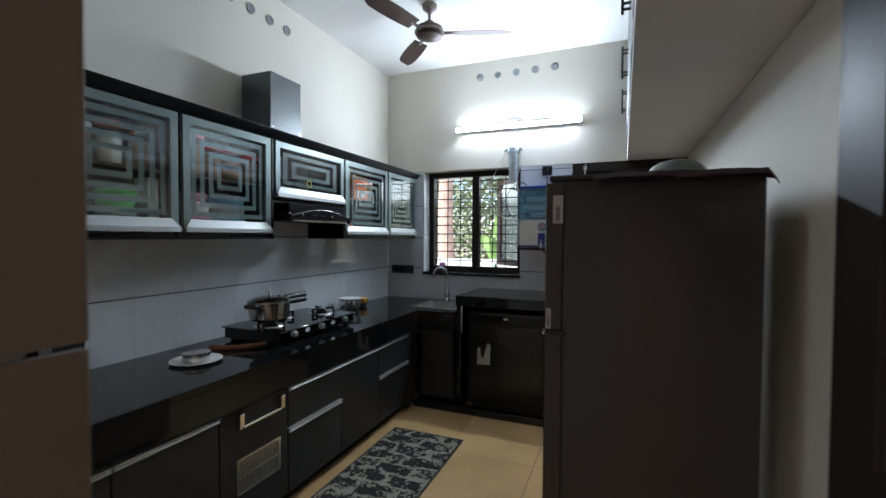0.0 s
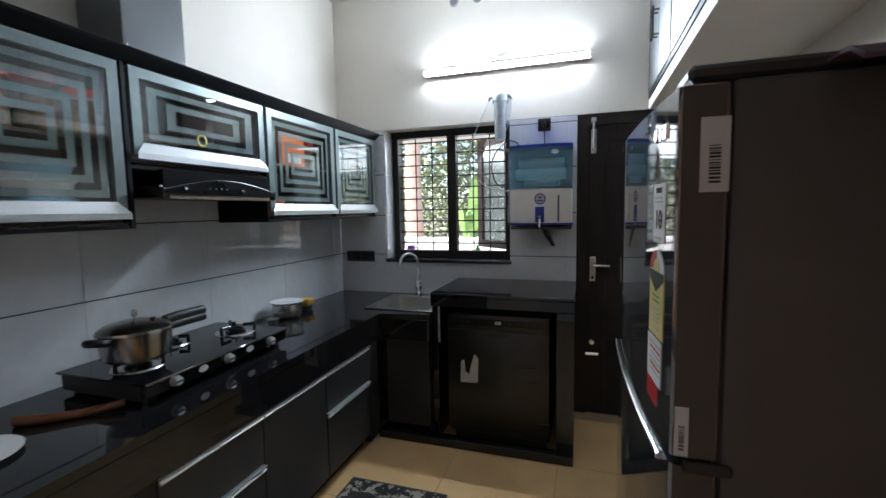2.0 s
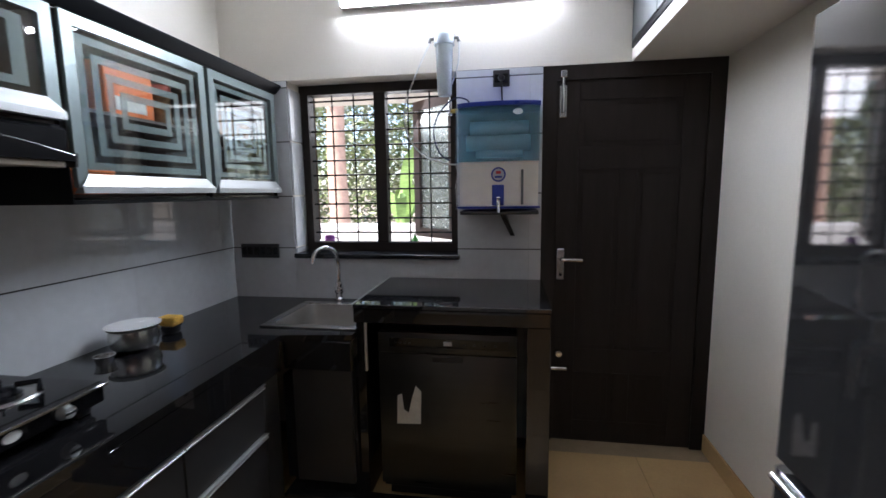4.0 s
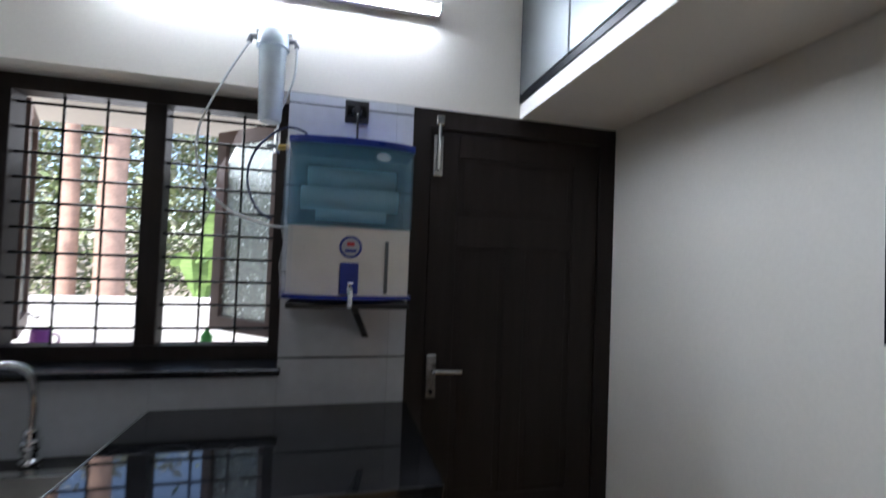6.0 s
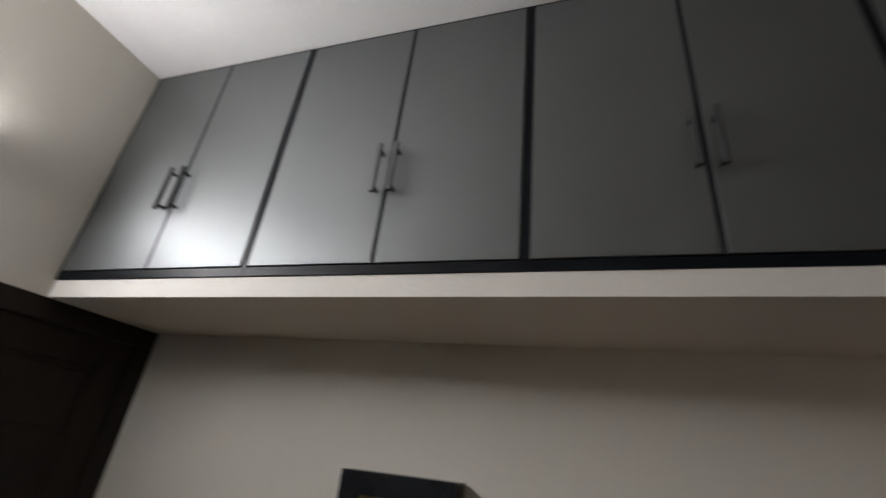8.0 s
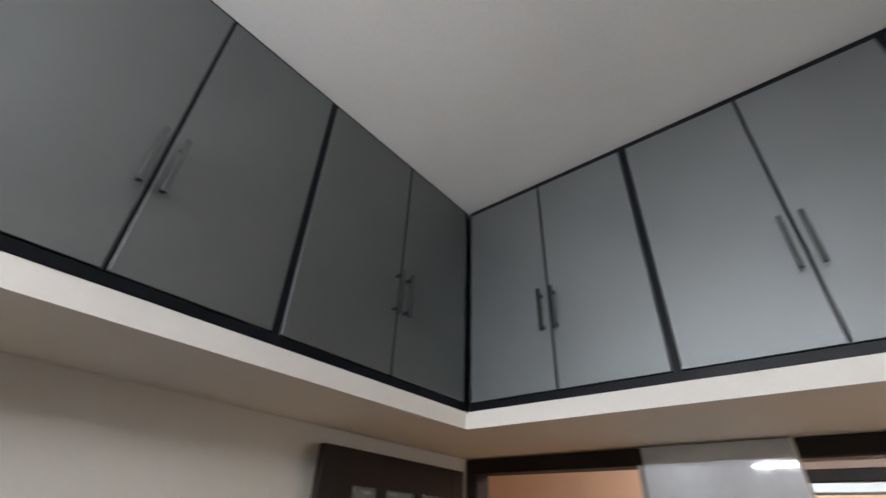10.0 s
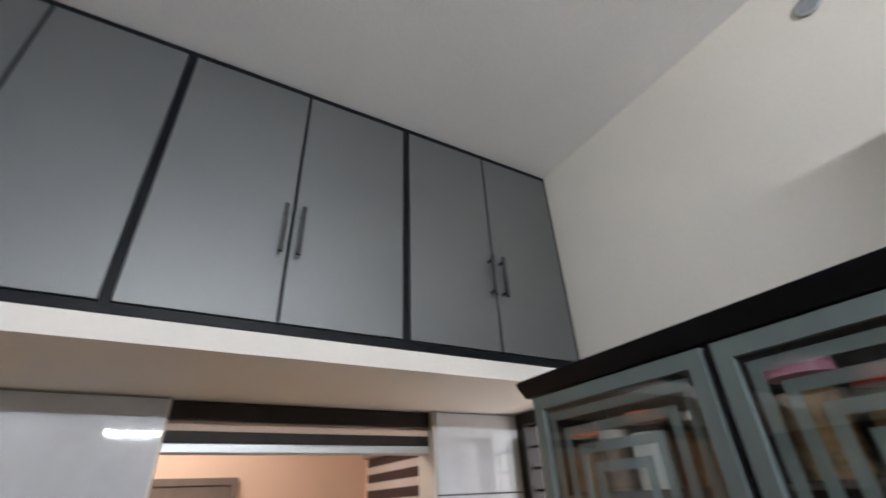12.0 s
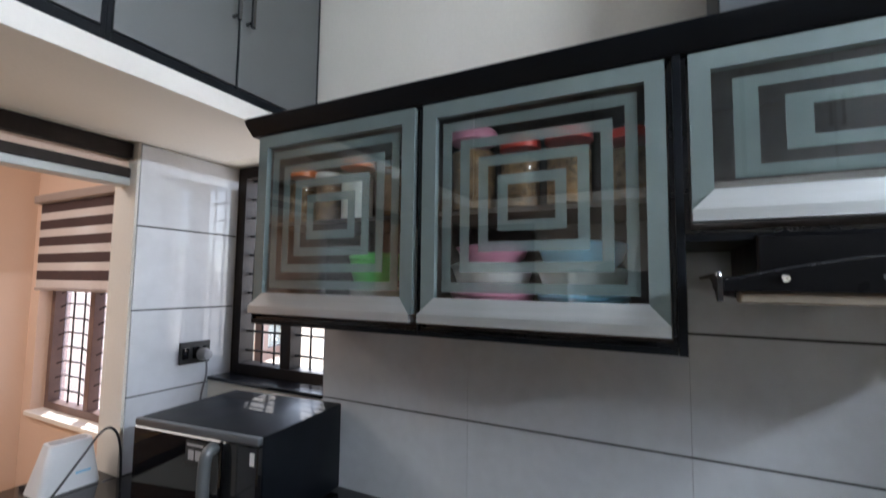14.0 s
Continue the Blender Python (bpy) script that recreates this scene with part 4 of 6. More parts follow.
    for words, size, z, dy in (("SMART", 0.0115, 1.496, 0.0), ("10", 0.040, 1.452, 0.0), ("YEARS", 0.0042, 1.452, -0.0125)):
        part("lettering", cling(text(words, size, side_matrix(dx - 0.0017, mid + dy, z, "-x"), r), dx), LABEL_BLACK, warranty)
    for z in (1.4855, 1.4795, 1.4265):
        card("print_bar", yb + 0.012, ya - 0.012, z - 0.0012, z + 0.0012, LED, "", 0.001, warranty)
    energy = card("energy_label", yb - 0.002, ya + 0.014, 1.2765, 1.3755, LABEL_YELLOW, "yellow and red energy rating label")
    ym, rad = (ya + yb) / 2 + 0.006, (ya + 0.014 - yb + 0.002) / 2
    arch = [(ym + rad * math.cos(radians(q)), 1.3757 + 0.032 * math.sin(radians(q))) for q in range(0, 181, 12)]
    part("label_arch", cling(prism(arch, "x", dx - 0.001, dx - 0.0002), dx), LABEL_WHITE, energy, "white star arch", smooth=False)
    red = [(ym + rad * 0.96 * math.cos(radians(q)), 1.3775 + 0.029 * math.sin(radians(q))) for q in range(0, 91, 10)] + [(ym, 1.3775)]
    part("red_stars", cling(prism(red, "x", dx - 0.0016, dx - 0.0011), dx), LABEL_RED, energy, "red star segment", smooth=False)
    part("black_chevron", cling(prism([(ym - rad, 1.3755), (ym + rad, 1.3755), (ym + rad, 1.3645), (ym, 1.3445), (ym - rad, 1.3645)], "x", dx - 0.0019, dx - 0.0013), dx), LABEL_BLACK, energy, smooth=False)
    sun_half = [(ym + 0.016 * math.cos(radians(q)), 1.3760 + 0.018 * math.sin(radians(q))) for q in range(0, 181, 15)]
    part("yellow_half_disc", cling(prism(sun_half, "x", dx - 0.0022, dx - 0.0017), dx), LABEL_YELLOW, energy, smooth=False)
    for k, z in enumerate((1.3385, 1.3305, 1.3205, 1.3135, 1.3065, 1.2995, 1.2885)):
        card("print_bar", ym - 0.018, ym + 0.018 - 0.004 * (k % 3), z - 0.0011, z + 0.0011, LABEL_GREEN if k < 2 else LED, "", 0.001, energy)
    offer = card("offer_label", yb + 0.003, ya + 0.019, 1.2035, 1.2725, LABEL_WHITE, "white and red printed label")
    for k in range(6):
        card("print_bar", yb + 0.006, ya + 0.004 - 0.006 * (k % 3), 1.262 - 0.0085 * k, 1.2648 - 0.0085 * k, LABEL_RED if k in (1, 4) else LED, "", 0.001, offer)
    card("red_tail", yb + 0.020, ya + 0.018, 1.170, 1.203, LABEL_RED, "red label strip")
    badge = part("maker_badge", cling(lathe([(0.0, -0.004), (0.010, -0.004), (0.012, 0.0)], dx, -2.451, 1.578, axis="x", seg=24), dx), CHROME, r, "plain round chrome badge")
    for y0, y1 in ((-2.481, -2.468), (-2.505, -2.487)):
        part("badge_bar", cling(box(dx - 0.003, dx + 0.003, y0, y1, 1.566, 1.588, 0.001), dx), CHROME, r, "plain chrome badge shape")
    return r


fridge = refrigerator()


# ---- things on the counter ----
def stove():
    s = thing("gas_stove", 0.305, -1.775, COUNTER, "three-burner gas stove with black glass top", "stove")
    x0, x1, y0, y1, z = 0.085, 0.53, -2.15, -1.40, COUNTER
    part("glass_top", box(x0, x1, y0, y1, z + 0.077, z + 0.085, 0.002), BLACK_GLASS, s)
    part("body", box(x0 + 0.02, x1 - 0.035, y0 + 0.006, y1 - 0.02, z + 0.018, z + 0.0765, 0.004), BLACK_PLASTIC, s)
    part("front_panel", box(x1 - 0.034, x1 - 0.01, y0 + 0.01, y1 - 0.01, z + 0.030, z + 0.0765, 0.003), BLACK_GLASS, s)
    part("edge_strip", box(x1 + 0.0003, x1 + 0.002, y0 + 0.004, y1 - 0.004, z + 0.078, z + 0.084), STEEL, s, "thin bright edge strip")
    for x in (x0 + 0.05, x1 - 0.05):
        for y in (y0 + 0.05, y1 - 0.05):
            part("leg", box(x - 0.012, x + 0.012, y - 0.02, y + 0.02, z, z + 0.0175, 0.003), BLACK_PLASTIC, s)
    for y in (-2.03, -1.78, -1.53):
        k = part("knob", lathe([(0.0, 0.024), (0.016, 0.022), (0.019, 0.006), (0.022, 0.0)], x1 - 0.0095, y, z + 0.056, axis="x", seg=20), ALU_MATT, s)
        part("knob_bar", box(x1 + 0.0125, x1 + 0.018, y - 0.015, y + 0.015, z + 0.053, z + 0.059, 0.001), BLACK_PLASTIC, k)
    for y in (-1.905, -1.655):
        part("oval_badge", lathe([(0.0, 0.002), (0.021, 0.002), (0.022, 0.0)], x1 - 0.0098, y, z + 0.056, axis="x", seg=24, sx=1.0, sy=0.62), LABEL_WHITE, s, "small oval badge")
    for x, y, r in ((0.33, -2.02, 0.085), (0.20, -1.775, 0.072), (0.33, -1.535, 0.085)):
        zt = z + 0.0855
        b = part("burner", lathe([(0.0, 0.03), (0.02, 0.03), (0.032, 0.022), (0.034, 0.012), (0.045, 0.008), (0.045, 0.0)], x, y, zt, seg=28), BLACK_FRAME, s)
        part("drip_ring", lathe([(r - 0.012, 0.002), (r - 0.006, 0.007), (r, 0.006), (r + 0.004, 0.0), (r - 0.012, 0.0)], x, y, zt, seg=36), STEEL, b, "steel drip ring")
        for q in (30, 150, 270):
            c, sn = math.cos(radians(q)), math.sin(radians(q))
            arm = tube([(x + r * c, y + r * sn, zt + 0.005), (x + r * c, y + r * sn, zt + 0.036), (x + 0.035 * c, y + 0.035 * sn, zt + 0.034)], 0.0085, seg=8)
            part("pan_support", arm, BLACK_FRAME, b)
        part("centre_pin", tube([(x, y, zt + 0.03), (x, y, zt + 0.052)], 0.003, seg=8), BLACK_FRAME, b)
    return s


stove()


POT_STEEL = mat("darkened_steel", (0.36, 0.35, 0.33), 0.2, 1.0, var=0.15, scale=9, grain=250, bump=0.02)


def pressure_cooker():
    x, y, z = 0.33, -2.02, COUNTER + 0.1255
    p = thing("pressure_cooker", x, y, z, "stainless steel pressure cooker with black handles on the stove", "pressure cooker")
    part("pot", lathe([(0.0, 0.0), (0.098, 0.0), (0.112, 0.012), (0.116, 0.05), (0.118, 0.096), (0.124, 0.099), (0.124, 0.104), (0.112, 0.104), (0.110, 0.02), (0.0, 0.012)], x, y, z, seg=48), POT_STEEL, p)
    lid = part("lid", lathe([(0.122, 0.1045), (0.120, 0.112), (0.10, 0.125), (0.05, 0.138), (0.0, 0.141)], x, y, z, seg=48), POT_STEEL, p)
    part("weight_valve", lathe([(0.004, 0.141), (0.004, 0.152), (0.010, 0.154), (0.010, 0.170), (0.006, 0.178), (0.0, 0.178)], x, y, z, seg=20), STEEL, lid)
    part("safety_valve", lathe([(0.009, 0.132), (0.009, 0.143), (0.0, 0.144)], x + 0.04, y + 0.04, z, seg=16), BLACK_PLASTIC, lid)
    for name, z0, lift in (("pot_handle", 0.086, 0.0), ("lid_handle", 0.112, 0.002)):
        pts = [(x + 0.012, y + 0.112, z + z0), (x + 0.016, y + 0.17, z + z0 + 0.003 + lift), (x + 0.024, y + 0.285, z + z0 + 0.003 + lift)]
        hb = tube(arc(pts, 6), 0.0195, seg=12)
        part(name, hb, BLACK_PLASTIC, p, "black handle")
    part("helper_handle", tube(arc([(x + 0.03, y - 0.112, z + 0.085), (x + 0.035, y - 0.15, z + 0.095), (x - 0.01, y - 0.165, z + 0.095), (x - 0.02, y - 0.115, z + 0.085)], 6), 0.0135), BLACK_PLASTIC, p, "short black handle")
    return p


pressure_cooker()
WHITE_ENAMEL = mat("white_melamine", (0.70, 0.71, 0.70), 0.25, var=0.05, scale=12, bump=0.01)
WOOD_BROWN = mat("brown_wood", (0.15, 0.06, 0.028), 0.5, var=0.3, scale=20, grain=200, bump=0.1)
SPONGE = mat("yellow_sponge", (0.60, 0.34, 0.06), 0.9, var=0.3, scale=60, grain=260, bump=0.6)
z = COUNTER
single("plate", lathe([(0.0, 0.003), (0.066, 0.003), (0.084, 0.008), (0.117, 0.015), (0.118, 0.017), (0.084, 0.011), (0.064, 0.006), (0.0, 0.006)], 0.345, -2.52, z - 0.003, seg=48), WHITE_ENAMEL,
       "white plate with a grey rim on the worktop", "plate")
single("steel_tin", lathe([(0.0, 0.0), (0.056, 0.0), (0.062, 0.004), (0.062, 0.036), (0.064, 0.037), (0.064, 0.043), (0.058, 0.046), (0.0, 0.044)], 0.34, -2.515, z + 0.003, seg=40), STEEL,
       "shallow round steel tin lying on the plate", "tin")
single("wooden_spatula", tube(arc([(0.235, -2.355, z + 0.018), (0.29, -2.318, z + 0.016), (0.37, -2.25, z + 0.014), (0.45, -2.165, z + 0.024)], 6), 0.017, seg=12, r_end=0.012), WOOD_BROWN,
       "curved brown wooden spatula beside the stove", "spatula")
bowl = thing("steel_bowl", 0.16, -0.93, z, "round steel bowl covered with a white plate", "bowl")
part("bowl", lathe([(0.0, 0.0), (0.058, 0.0), (0.082, 0.014), (0.092, 0.050), (0.086, 0.088), (0.094, 0.093), (0.0, 0.093)], 0.16, -0.93, z, seg=40), STEEL, bowl)
part("cover_plate", lathe([(0.0, 0.0935), (0.07, 0.0935), (0.100, 0.102), (0.101, 0.104), (0.072, 0.097), (0.0, 0.096)], 0.16, -0.93, z, seg=40), WHITE_ENAMEL, bowl, "white cover plate")
single("steel_cup", lathe([(0.0, 0.0), (0.028, 0.0), (0.033, 0.03), (0.036, 0.031), (0.031, 0.031), (0.027, 0.004), (0.0, 0.004)], 0.18, -1.09, z, seg=28), STEEL, "small shallow steel cup", "cup")
pot = thing("scrubber_pot", 0.13, -0.70, z, "small black pot holding a yellow dish sponge", "sponge holder")
part("pot", lathe([(0.0, 0.0), (0.034, 0.0), (0.042, 0.015), (0.042, 0.034), (0.038, 0.034), (0.0, 0.032)], 0.15, -0.72, z, seg=24), BLACK_PLASTIC, pot)
sp = box(0.105, 0.195, -0.755, -0.685, z + 0.035, z + 0.080, 0.012, segments=2)
for v in sp.verts:
    v.co += Vector((0.006 * noise.noise(v.co * 40), 0.006 * noise.noise(v.co * 50), 0.004 * noise.noise(v.co * 35)))
part("sponge", sp, SPONGE, pot, "yellow sponge")


def microwave():
    m = thing("microwave_oven", 0.25, -3.32, COUNTER, "black microwave oven with steel-edged door on the worktop", "microwave")
    x0, x1, y0, y1, z0, z1 = 0.055, 0.435, -3.565, -3.065, COUNTER + 0.012, 1.122
    part("body", box(x0, x1, y0, y1, z0, z1, 0.006, segments=2), BLACK_SATIN, m)
    for x in (0.09, 0.39):
        for y in (y0 + 0.05, y1 - 0.05):
            part("foot", lathe([(0.012, 0.0), (0.012, 0.0125)], x, y, COUNTER, seg=12), BLACK_PLASTIC, m)
    part("top_edge", box(x1 + 0.0005, x1 + 0.022, y0 + 0.002, y1 - 0.002, z1 - 0.022, z1, 0.004, segments=2), GREY_METAL, m, "dark steel top edge")
    d = part("door", box(x1 + 0.0005, x1 + 0.024, y0 + 0.002, y1 - 0.135, z0 + 0.004, z1 - 0.0225, 0.004), BLACK_GLASS, m, "black glass door")
    part("control_panel", box(x1 + 0.0005, x1 + 0.022, y1 - 0.133, y1 - 0.002, z0 + 0.004, z1 - 0.0225, 0.004), BLACK_GLASS, m)
    hp = arc([(x1 + 0.024, y1 - 0.155, z1 - 0.04), (x1 + 0.055, y1 - 0.155, z1 - 0.06), (x1 + 0.06, y1 - 0.155, z0 + 0.12), (x1 + 0.055, y1 - 0.155, z0 + 0.05), (x1 + 0.024, y1 - 0.155, z0 + 0.03)], 6)
    part("handle", tube(hp, 0.017, seg=14), GREY_METAL, d, "curved dark steel handle")
    lab = part("sticker", box(x1 + 0.0242, x1 + 0.0252, y1 - 0.27, y1 - 0.19, z1 - 0.105, z1 - 0.035), BLACK_PLASTIC, d, "dark sticker with pale print")
    for k, (a, b, h) in enumerate(((0.012, 0.034, 0.030), (0.040, 0.062, 0.030), (0.006, 0.07, 0.055))):
        part("print_bar", box(x1 + 0.0253, x1 + 0.0258, y1 - 0.27 + a, y1 - 0.27 + b, z1 - 0.07 + (0.02 if k == 2 else -0.02), z1 - 0.07 + (0.026 if k == 2 else 0.008)), LED, lab)
    part("side_sticker", box(x1 + 0.0222, x1 + 0.0232, y1 - 0.028, y1 - 0.012, z1 - 0.075, z1 - 0.04), LABEL_WHITE, m, "small white sticker")
    for k in range(12):
        part("vent_slot", box(0.08, 0.16, y0 + 0.05 + 0.017 * k, y0 + 0.058 + 0.017 * k, z1 + 0.0002, z1 + 0.0022), BLACK_PLASTIC, m)
    m.rotation_euler = (0, 0, radians(6))
    return m


microwave()


def wall_socket(name, facing, a0, a1, z0, z1, at, label, plug=None):
    """A black switch plate on a wall; facing -y (at the window wall) or +y (at the back wall)."""
    s = thing(name, (a0 + a1) / 2, at, z0, label, "socket", "black switch plates")
    sg = -1 if facing == "-y" else 1
    ys = sorted((at, at + sg * 0.010))
    part("plate", box(a0, a1, ys[0], ys[1], z0, z1, 0.003), BLACK_PLASTIC, s)
    n = max(1, round((a1 - a0) / 0.045))
    for k in range(n):
        u = a0 + (a1 - a0) * (k + 0.5) / n
        yy = sorted((at + sg * 0.0102, at + sg * 0.0135))
        part("rocker", box(u - 0.014, u + 0.014, yy[0], yy[1], z0 + 0.022, z1 - 0.022, 0.002), BLACK_GLASS, s)
    return s


wall_socket("switch_plate", "-y", 0.062, 0.312, 1.066, 1.152, -0.0102, "long black modular switch plate on grey tiles")
wall_socket("power_socket", "-y", 1.604, 1.692, 2.004, 2.090, -0.0102, "square black power socket above the water purifier")
wall_socket("power_socket", "+y", 0.004, 0.142, 1.198, 1.292, BACK + 0.0102, "black power socket on white tiles")
GREY_CABLE = mat("grey_plastic", (0.16, 0.16, 0.17), 0.5, var=0.1)
PLUG_WHITE = mat("plug_plastic", (0.30, 0.30, 0.31), 0.4, var=0.05)
plug = thing("plug", 0.04, BACK + 0.03, 1.2, "grey three-pin plug with its cable running down", "plug")
part("plug_body", lathe([(0.0, 0.045), (0.020, 0.042), (0.027, 0.02), (0.027, 0.0)], 0.045, BACK + 0.0245, 1.235, axis="y", seg=20), PLUG_WHITE, plug)
part("cable", tube(arc([(0.045, BACK + 0.055, 1.215), (0.05, BACK + 0.065, 1.15), (0.06, BACK + 0.05, 1.05), (0.07, BACK + 0.045, 0.84)], 6), 0.004, seg=8), GREY_CABLE, plug)

# ---- water purifier and filter ----
BLUE_TANK = mat("blue_translucent_plastic", (0.12, 0.33, 0.47), 0.12, var=0.2, scale=5, grain=30, bump=0.02, alpha=0.46, rough_var=0.05)
BLUE_TRIM = mat("blue_plastic", (0.015, 0.035, 0.25), 0.3, var=0.1, bump=0.01)
CREAM = mat("cream_plastic", (0.74, 0.70, 0.64), 0.3, var=0.06, scale=8, bump=0.01)
CARTRIDGE = mat("pale_blue_cartridge", (0.55, 0.72, 0.78), 0.4, var=0.1, scale=9)
WRAP = clear_glass("plastic_wrap", (0.93, 0.94, 0.97), 0.2, 0.12)
CLEAR_BOWL = mat("clear_filter_plastic", (0.55, 0.62, 0.66), 0.15, var=0.1, scale=20, alpha=0.55, bump=0.02)


def purifier():
    x0, x1, yf, z0, zm, z1 = 1.440, 1.838, -0.225, 1.362, 1.600, 1.888
    p = thing("water_purifier", 1.64, -0.12, z0, "wall-hung water purifier, blue tank over cream body, on a black bracket", "water purifier")

    def bowed(grow, bow):
        """The plan of the casing: a flat back and a front that bows out."""
        a, b = x0 - grow, x1 + grow
        return [(a, -0.012), (b, -0.012)] + [(b + (a - b) * k / 12, yf + 0.032 - grow - (0.032 + bow) * math.sin(math.pi * k / 12) ** 0.6) for k in range(13)]

    part("body", prism(bowed(0.0, -0.002), "z", z0 + 0.012, zm - 0.002), CREAM, p, "cream lower body", smooth=True)
    part("tank_cover", prism(bowed(0.004, 0.006), "z", zm, z1 - 0.022), BLUE_TANK, p, "translucent blue tank cover", smooth=True)
    part("cover_trim", prism(bowed(0.008, 0.010), "z", z1 - 0.0215, z1), BLUE_TRIM, p, "blue top trim", smooth=True)
    part("base_trim", prism(bowed(0.010, 0.008), "z", z0, z0 + 0.0115), BLUE_TRIM, p, "blue bottom trim", smooth=True)
    for zz, r, xa, xb in ((1.775, 0.034, 1.49, 1.79), (1.70, 0.040, 1.47, 1.80), (1.645, 0.022, 1.52, 1.76)):
        part("filter_cartridge", tube([(xa, -0.12, zz), (xb, -0.12, zz)], r, seg=20), CARTRIDGE, p, "pale cartridge seen through the cover")
    part("badge", lathe([(0.0, -0.003), (0.024, -0.003), (0.026, 0.0)], 1.735, yf - 0.0085, 1.835, axis="y", seg=24, sx=1.0, sy=0.6), CHROME, p, "oval silver badge")
    disc = part("round_label", lathe([(0.0, -0.0016), (0.036, -0.0016), (0.037, 0.0)], 1.640, yf - 0.0003, 1.533, axis="y", seg=32), BLUE_TRIM, p, "round blue and white label")
    part("label_core", lathe([(0.0, -0.0010), (0.029, -0.0010), (0.029, -0.0004), (0.0, -0.0004)], 1.640, yf - 0.0012, 1.533, axis="y", seg=32), LED, disc)
    part("label_mark", box(1.622, 1.658, yf - 0.0032, yf - 0.0024, 1.516, 1.526), BLUE_TRIM, disc)
    part("label_mark", box(1.628, 1.652, yf - 0.0032, yf - 0.0024, 1.536, 1.550), LABEL_RED, disc)
    part("tap_panel", box(1.608, 1.668, yf - 0.006, yf - 0.0003, 1.378, 1.482, 0.003), BLUE_TRIM, p, "blue tap panel")
    tp = part("tap", tube(arc([(1.640, yf - 0.004, 1.405), (1.640, yf - 0.04, 1.405), (1.642, yf - 0.055, 1.385), (1.642, yf - 0.055, 1.345)], 5), 0.009), CHROME, p, "small chrome tap")
    part("tap_lever", box(1.632, 1.652, yf - 0.062, yf - 0.03, 1.415, 1.421, 0.002), CHROME, tp)
    part("level_gauge", box(1.752, 1.764, yf - 0.003, yf - 0.0003, 1.382, 1.556, 0.001), GREY_METAL, p, "dark level gauge")
    wrap = bmesh.new()
    n = 14
    prev = None
    for k in range(n + 1):
        zz = z0 - 0.004 + (z1 - z0 - 0.01) * k / n
        row = [wrap.verts.new((x0 - 0.012 - 0.010 * noise.noise((u * 9, zz * 14, 3)) - 0.006, -0.02 - 0.185 * u, zz)) for u in (0, 0.2, 0.4, 0.6, 0.8, 1.0)]
        row.append(wrap.verts.new((x0 + 0.02, yf - 0.012 - 0.004 * noise.noise((2, zz * 14, 5)), zz)))
        if prev:
            for a in range(6):
                wrap.faces.new((prev[a], prev[a + 1], row[a + 1], row[a]))
        prev = row
    part("plastic_wrap", wrap, WRAP, p, "wrinkled clear plastic film")
    part("shelf", box(x0 + 0.005, x1 + 0.002, yf - 0.005, -0.012, 1.332, 1.350, 0.003), BLACK_PLASTIC, p, "black shelf")
    br = prism([(-0.012, 1.331), (-0.20, 1.331), (-0.20, 1.315), (-0.05, 1.22), (-0.035, 1.205), (-0.012, 1.205)], "x", 1.648, 1.672)
    for v in br.verts:
        v.co.x += 0.42 * (1.331 - v.co.z)
    bracket = part("bracket", br, BLACK_PLASTIC, p, "black steel bracket", smooth=False)
    for zz, yy in ((1.235, -0.044), (1.262, -0.085), (1.290, -0.13)):
        part("bracket_hole", tube([(1.6465 + 0.42 * (1.311 - zz), yy, zz + 0.02), (1.6475 + 0.42 * (1.311 - zz), yy, zz + 0.02)], 0.006, seg=10), STEEL, bracket)
    part("power_cable", tube(arc([(1.648, -0.030, 2.045), (1.650, -0.045, 2.015), (1.652, -0.035, 1.95), (1.655, -0.05, 1.886)], 6), 0.004, seg=8), BLACK_PLASTIC, p, "black power cable")
    part("power_plug", lathe([(0.0, -0.02), (0.014, -0.018), (0.018, 0.0)], 1.648, -0.024, 2.047, axis="y", seg=16), BLACK_PLASTIC, p)
    return p


purifier()


def pre_filter():
    x, y = 1.352, -0.085
    f = thing("inline_water_filter", x, y, 1.95, "clear cylindrical water filter fixed under the tube light", "water filter")
    part("bowl", lathe([(0.0, 0.0), (0.034, 0.0), (0.038, 0.008), (0.046, 0.25), (0.046, 0.255), (0.0, 0.255)], x, y, 1.955, seg=32), CLEAR_BOWL, f, "clear plastic bowl")
    part("cartridge", lathe([(0.0, 0.0), (0.027, 0.0), (0.030, 0.235), (0.0, 0.235)], x, y, 1.965, seg=24), WHITE_PLASTIC, f, "white cartridge")
    part("cap", lathe([(0.0, 0.055), (0.045, 0.055), (0.052, 0.045), (0.054, 0.0), (0.0, 0.0)], x, y, 2.2105, seg=32), CLEAR_BOWL, f, "pale blue screw cap")
    part("bracket", box(x - 0.06, x + 0.06, -0.085, -0.002, 2.266, 2.274, 0.002), STEEL, f)
    for s in (-1, 1):
        part("elbow", tube([(x + s * 0.05, y, 2.245), (x + s * 0.072, y, 2.245), (x + s * 0.078, y, 2.225)], 0.009, seg=10), GREY_CABLE, f)
    return f


